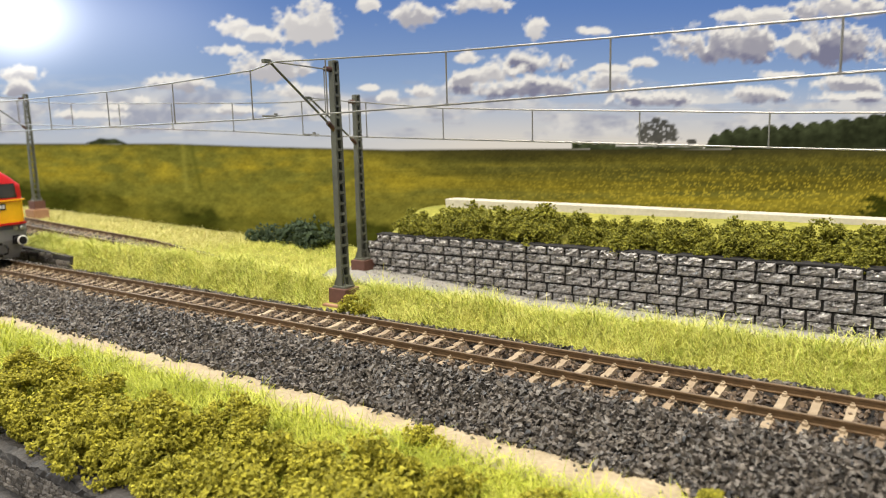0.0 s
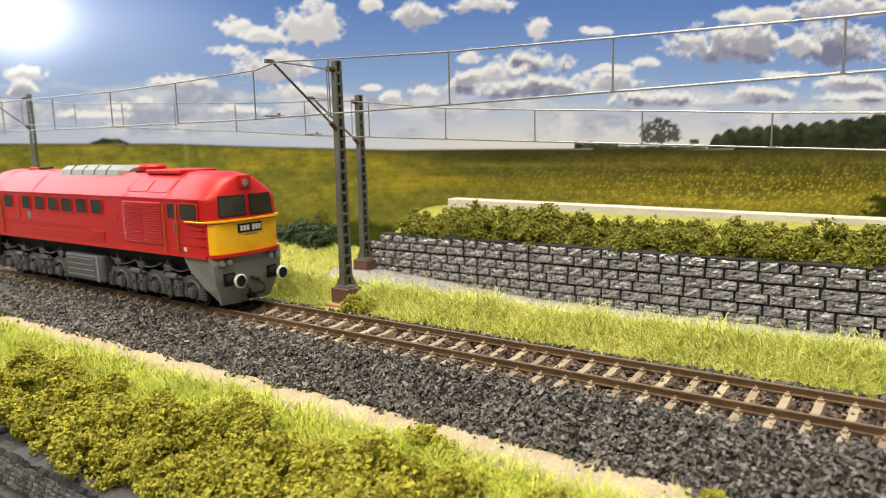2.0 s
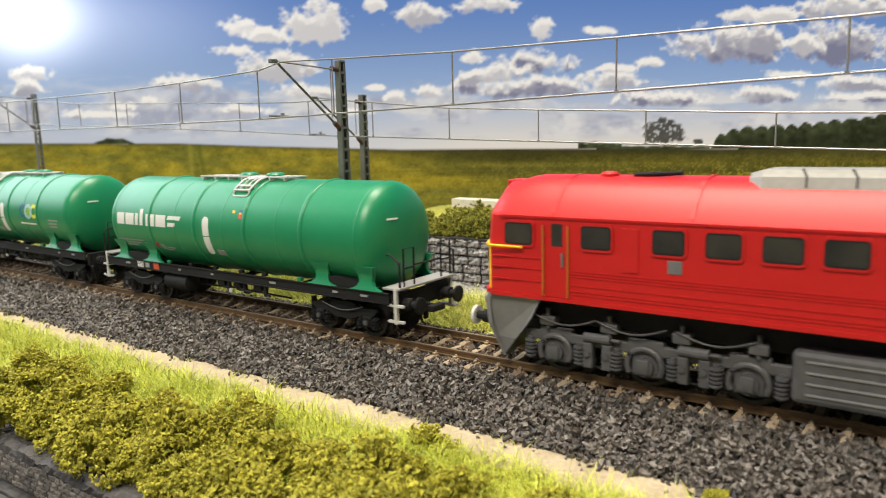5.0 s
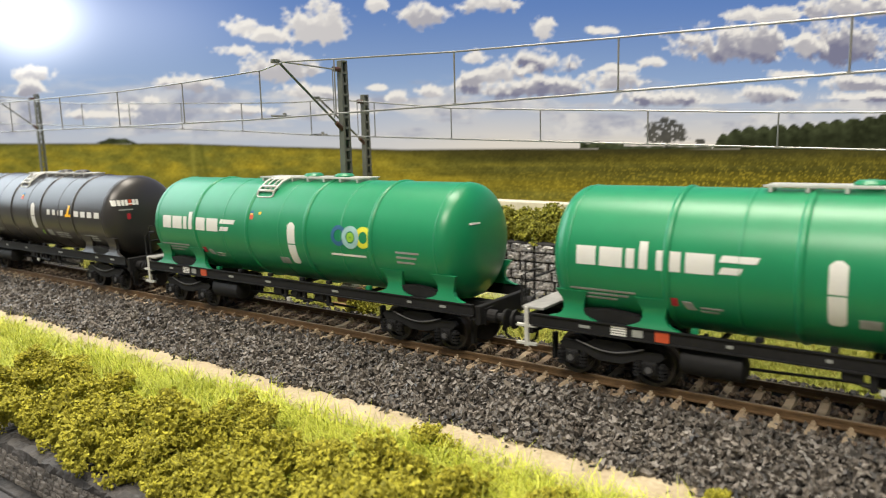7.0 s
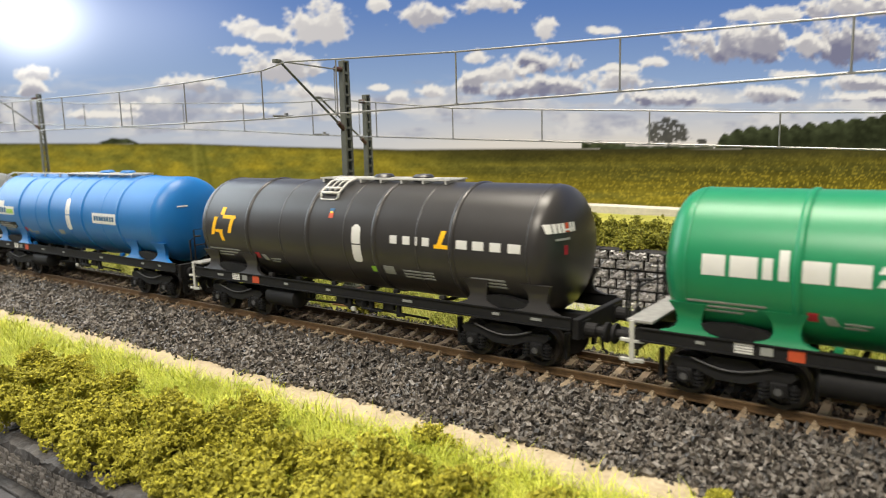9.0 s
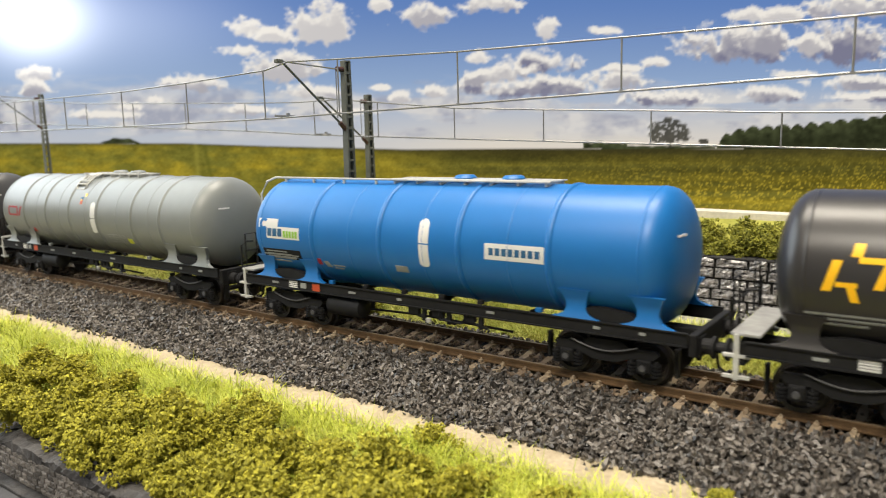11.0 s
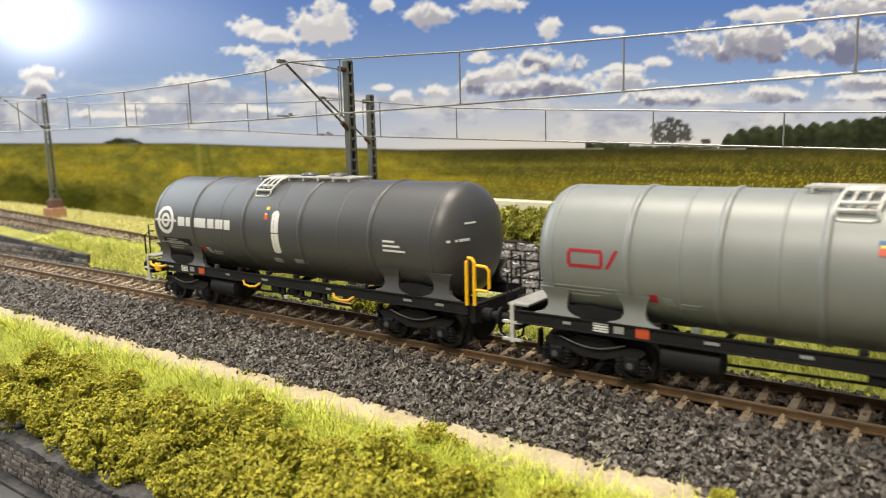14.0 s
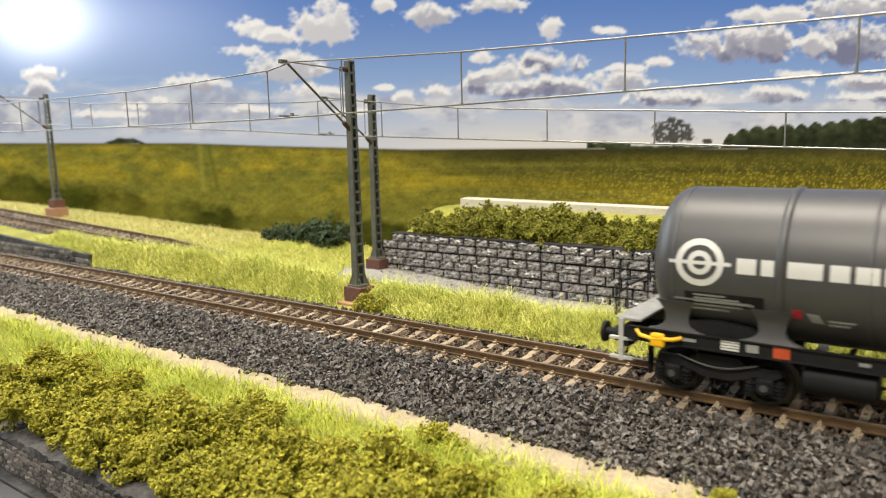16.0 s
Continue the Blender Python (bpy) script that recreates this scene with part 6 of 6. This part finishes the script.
    for p, q in zip(rows, rows[1:]):
        for i in range(5):
            g.faces.new((p[i], p[i + 1], q[i + 1], q[i]))
    g.faces.new(rows[0])
    g.faces.new(rows[-1])
    lv = part("roof_louvre", g, "louvre", body, "pale grey roof louvre housing")
    for x in (-15, -5.5, 4, 13.5):
        part("joint", path_rod(bmesh.new(), [(x, -9.0, 49.9), (x, -8.2, 52.05), (x - 1.2, -5.5, 53.55)], 0.24, 6), "black", lv)
    fan = part("roof_fan", turned_z(33.5, 0, [(5.6, 51.0), (5.8, 53.2), (5.0, 54.0), (0.5, 54.3)]), "red", body, "round red roof fan cover")
    part("fan_ring", turned_z(33.5, 0, [(6.6, 50.6), (6.6, 51.6), (5.5, 51.7)]), "black", fan)
    hb = part("roof_hatch", bx(42, 65, -8.5, 8.5, 50.6, 52.2, 0.4), "red", body)
    for x0, x1 in ((40, 52), (53, 65)):
        for s in (-1, 1):
            m = bmesh.new()
            vs = []
            for y, z in ((W - 1.9, gut + 1.95), (W - 6.3, gut + 6.2)):
                vs += [m.verts.new((x0, s * y, z)), m.verts.new((x1, s * y, z))]
            ws = [m.verts.new(v.co + Vector((0, s * 0.22, 0.22))) for v in vs]
            for f in ((0, 1, 3, 2),):
                m.faces.new([ws[i] for i in f])
            for a, c in ((0, 1), (1, 3), (3, 2), (2, 0)):
                m.faces.new((vs[a], vs[c], ws[c], ws[a]))
            part("roof_panel", m, "red", hb)
    horn = path_rod(bmesh.new(), [(-55, -3, 51.8), (-43, -3, 52.4)], 0.6, 8)
    path_rod(horn, [(-52, -3, 50.5), (-52, -3, 52)], 0.5)
    part("horn", horn, "black", body)
    part("roof_dome", turned_z(-62, -2, [(2.4, 50.6), (2.4, 52.0), (1.6, 52.6), (0.3, 52.7)]), "red", body)
    # underframe, fuel tank and bogies
    part("chassis", bx(-86, 86, -11, 11, 13.5, 20.6, 0.4), "black", L, "dark grey underframe")
    ft = part("fuel_tank", bx(-15, 16, -15.6, 15.6, 4.2, 16.0, 1.2), "grey", L, "grey ribbed fuel tank")
    for k in range(4):
        for s in (-1, 1):
            a, c = sorted((s * 15.4, s * 15.95))
            part("rib", bx(-12, 9, a, c, 6.4 + k * 2.4, 6.8 + k * 2.4), "skirt", ft)
    part("tank_strap", bx(11.2, 13, -16.0, 16.0, 4.4, 15.6, 0.3), "skirt", ft)
    for c in (-48.0, 50.5):
        b = part("bogie", bx(c - 30, c + 30, -7, 7, 6.8, 10, 0.4), "grey", L)
        for s in (-1, 1):
            y0, y1 = sorted((s * 11.2, s * 12.8))
            m = bx(c - 33, c + 33, y0, y1, 8.6, 11.4, 0.4)
            for e in (-24, 0, 24):
                ax = c + e
                box(m, ax - 3.4, ax + 3.4, y0, y1 + 0.0, 3.2, 9.0, 0.5)
                rod(m, (ax, s * 12.6, 6.0), (ax, s * 14.2, 6.0), 2.4, 14)
                box(m, ax - 4.6, ax + 4.6, y0, y1, 10.6, 12.4, 0.3)
            part("side_frame", m, "grey", b)
            for e in (-24, 0, 24):
                m = bmesh.new()
                hoop = [(c + e + 4.4 * math.cos(radians(q)), s * 13.2, 6.2 + 4.2 * math.sin(radians(q))) for q in range(-30, 211, 20)]
                path_rod(m, hoop, 0.75, 8)
                box(m, c + e - 1.6, c + e + 1.6, min(s * 13.0, s * 14.8), max(s * 13.0, s * 14.8), 4.2, 8.0, 0.5)
                part("axle_box", m, "grey", b, "", 2)
            for e in (-14.5, -9.5, 9.5, 14.5):
                m = bx(c + e - 1.3, c + e + 1.3, min(s * 12.0, s * 14.3), max(s * 12.0, s * 14.3), 3.4, 10.2, 0.4)
                rod(m, (c + e, s * 14.3, 7.4), (c + e, s * 15.0, 7.4), 0.8, 10)
                part("damper", m, "grey", b)
            for e in (-31, -17, -7, 7, 17, 31):
                m = bmesh.new()
                for j in range(5):
                    rod(m, (c + e, s * 13.4, 4.2 + j * 1.0), (c + e, s * 13.4, 4.75 + j * 1.0), 1.5, 12)
                rod(m, (c + e, s * 13.4, 3.6), (c + e, s * 13.4, 9.4), 0.8, 8)
                part("spring", m, "grey", b)
            for e in (-12, 12):
                m = rod(bmesh.new(), (c + e - 3.5, s * 13.6, 11.4), (c + e + 3.5, s * 13.6, 11.4), 1.3, 12)
                rod(m, (c + e + 3.5, s * 13.6, 11.4), (c + e + 6, s * 13.6, 11.4), 0.5, 8)
                part("brake_cylinder", m, "grey", b)
            for x0 in (c - 30, c - 12, c + 8):
                pts = [(x0 + i * 2.2, s * 14.2, 16.0 - 2.2 * math.sin(math.pi * i / 8)) for i in range(9)]
                part("pipe", path_rod(bmesh.new(), pts, 0.26), "grey", b)
            for e in (-26, -9, 9, 26):
                m = bx(c + e - 2.2, c + e + 2.2, min(s * 11, s * 14), max(s * 11, s * 14), 13.0, 15.6, 0.4)
                rod(m, (c + e, s * 13.2, 12.2), (c + e, s * 13.2, 17.5), 0.6, 8)
                part("hanger", m, "grey", b)
            part("brake_rod", rod(bmesh.new(), (c - 30, s * 11.0, 3.0), (c + 30, s * 11.0, 3.0), 0.35, 6), "black", b)
        for e in (-24, 0, 24):
            wheelset(L, c + e, 6.0, "wheel")


def rounded_plate(x0, x1, z0, z1, r, y0, y1, seg=4):
    """A plate with rounded corners in the side wall."""
    pts = []
    for cx, cz, a0 in ((x1 - r, z1 - r, 0), (x0 + r, z1 - r, 90), (x0 + r, z0 + r, 180), (x1 - r, z0 + r, 270)):
        for k in range(seg + 1):
            a = radians(a0 + 90 * k / seg)
            pts.append((cx + r * math.cos(a), cz + r * math.sin(a)))
    bm = bmesh.new()
    p = [bm.verts.new((x, y0, z)) for x, z in pts]
    q = [bm.verts.new((x, y1, z)) for x, z in pts]
    bm.faces.new(p)
    bm.faces.new(q[::-1])
    for i in range(len(p)):
        j = (i + 1) % len(p)
        bm.faces.new((p[i], q[i], q[j], p[j]))
    return bm


locomotive()


def motions():
    """The whole train rolls along the front track, and its wheels turn."""
    for ob, ref in TRAIN:
        walk(ob, [(t, pose((ref + s) * MM, 0, 0)) for t, s in RUN])
    step = 1 / 15
    for ob, x, r in WHEELS:
        per = math.degrees(SPEED * step / r)
        walk(ob, [(i * step, pose(x * MM, 0, r * MM, 0, i * per, 0)) for i in range(241)])


motions()
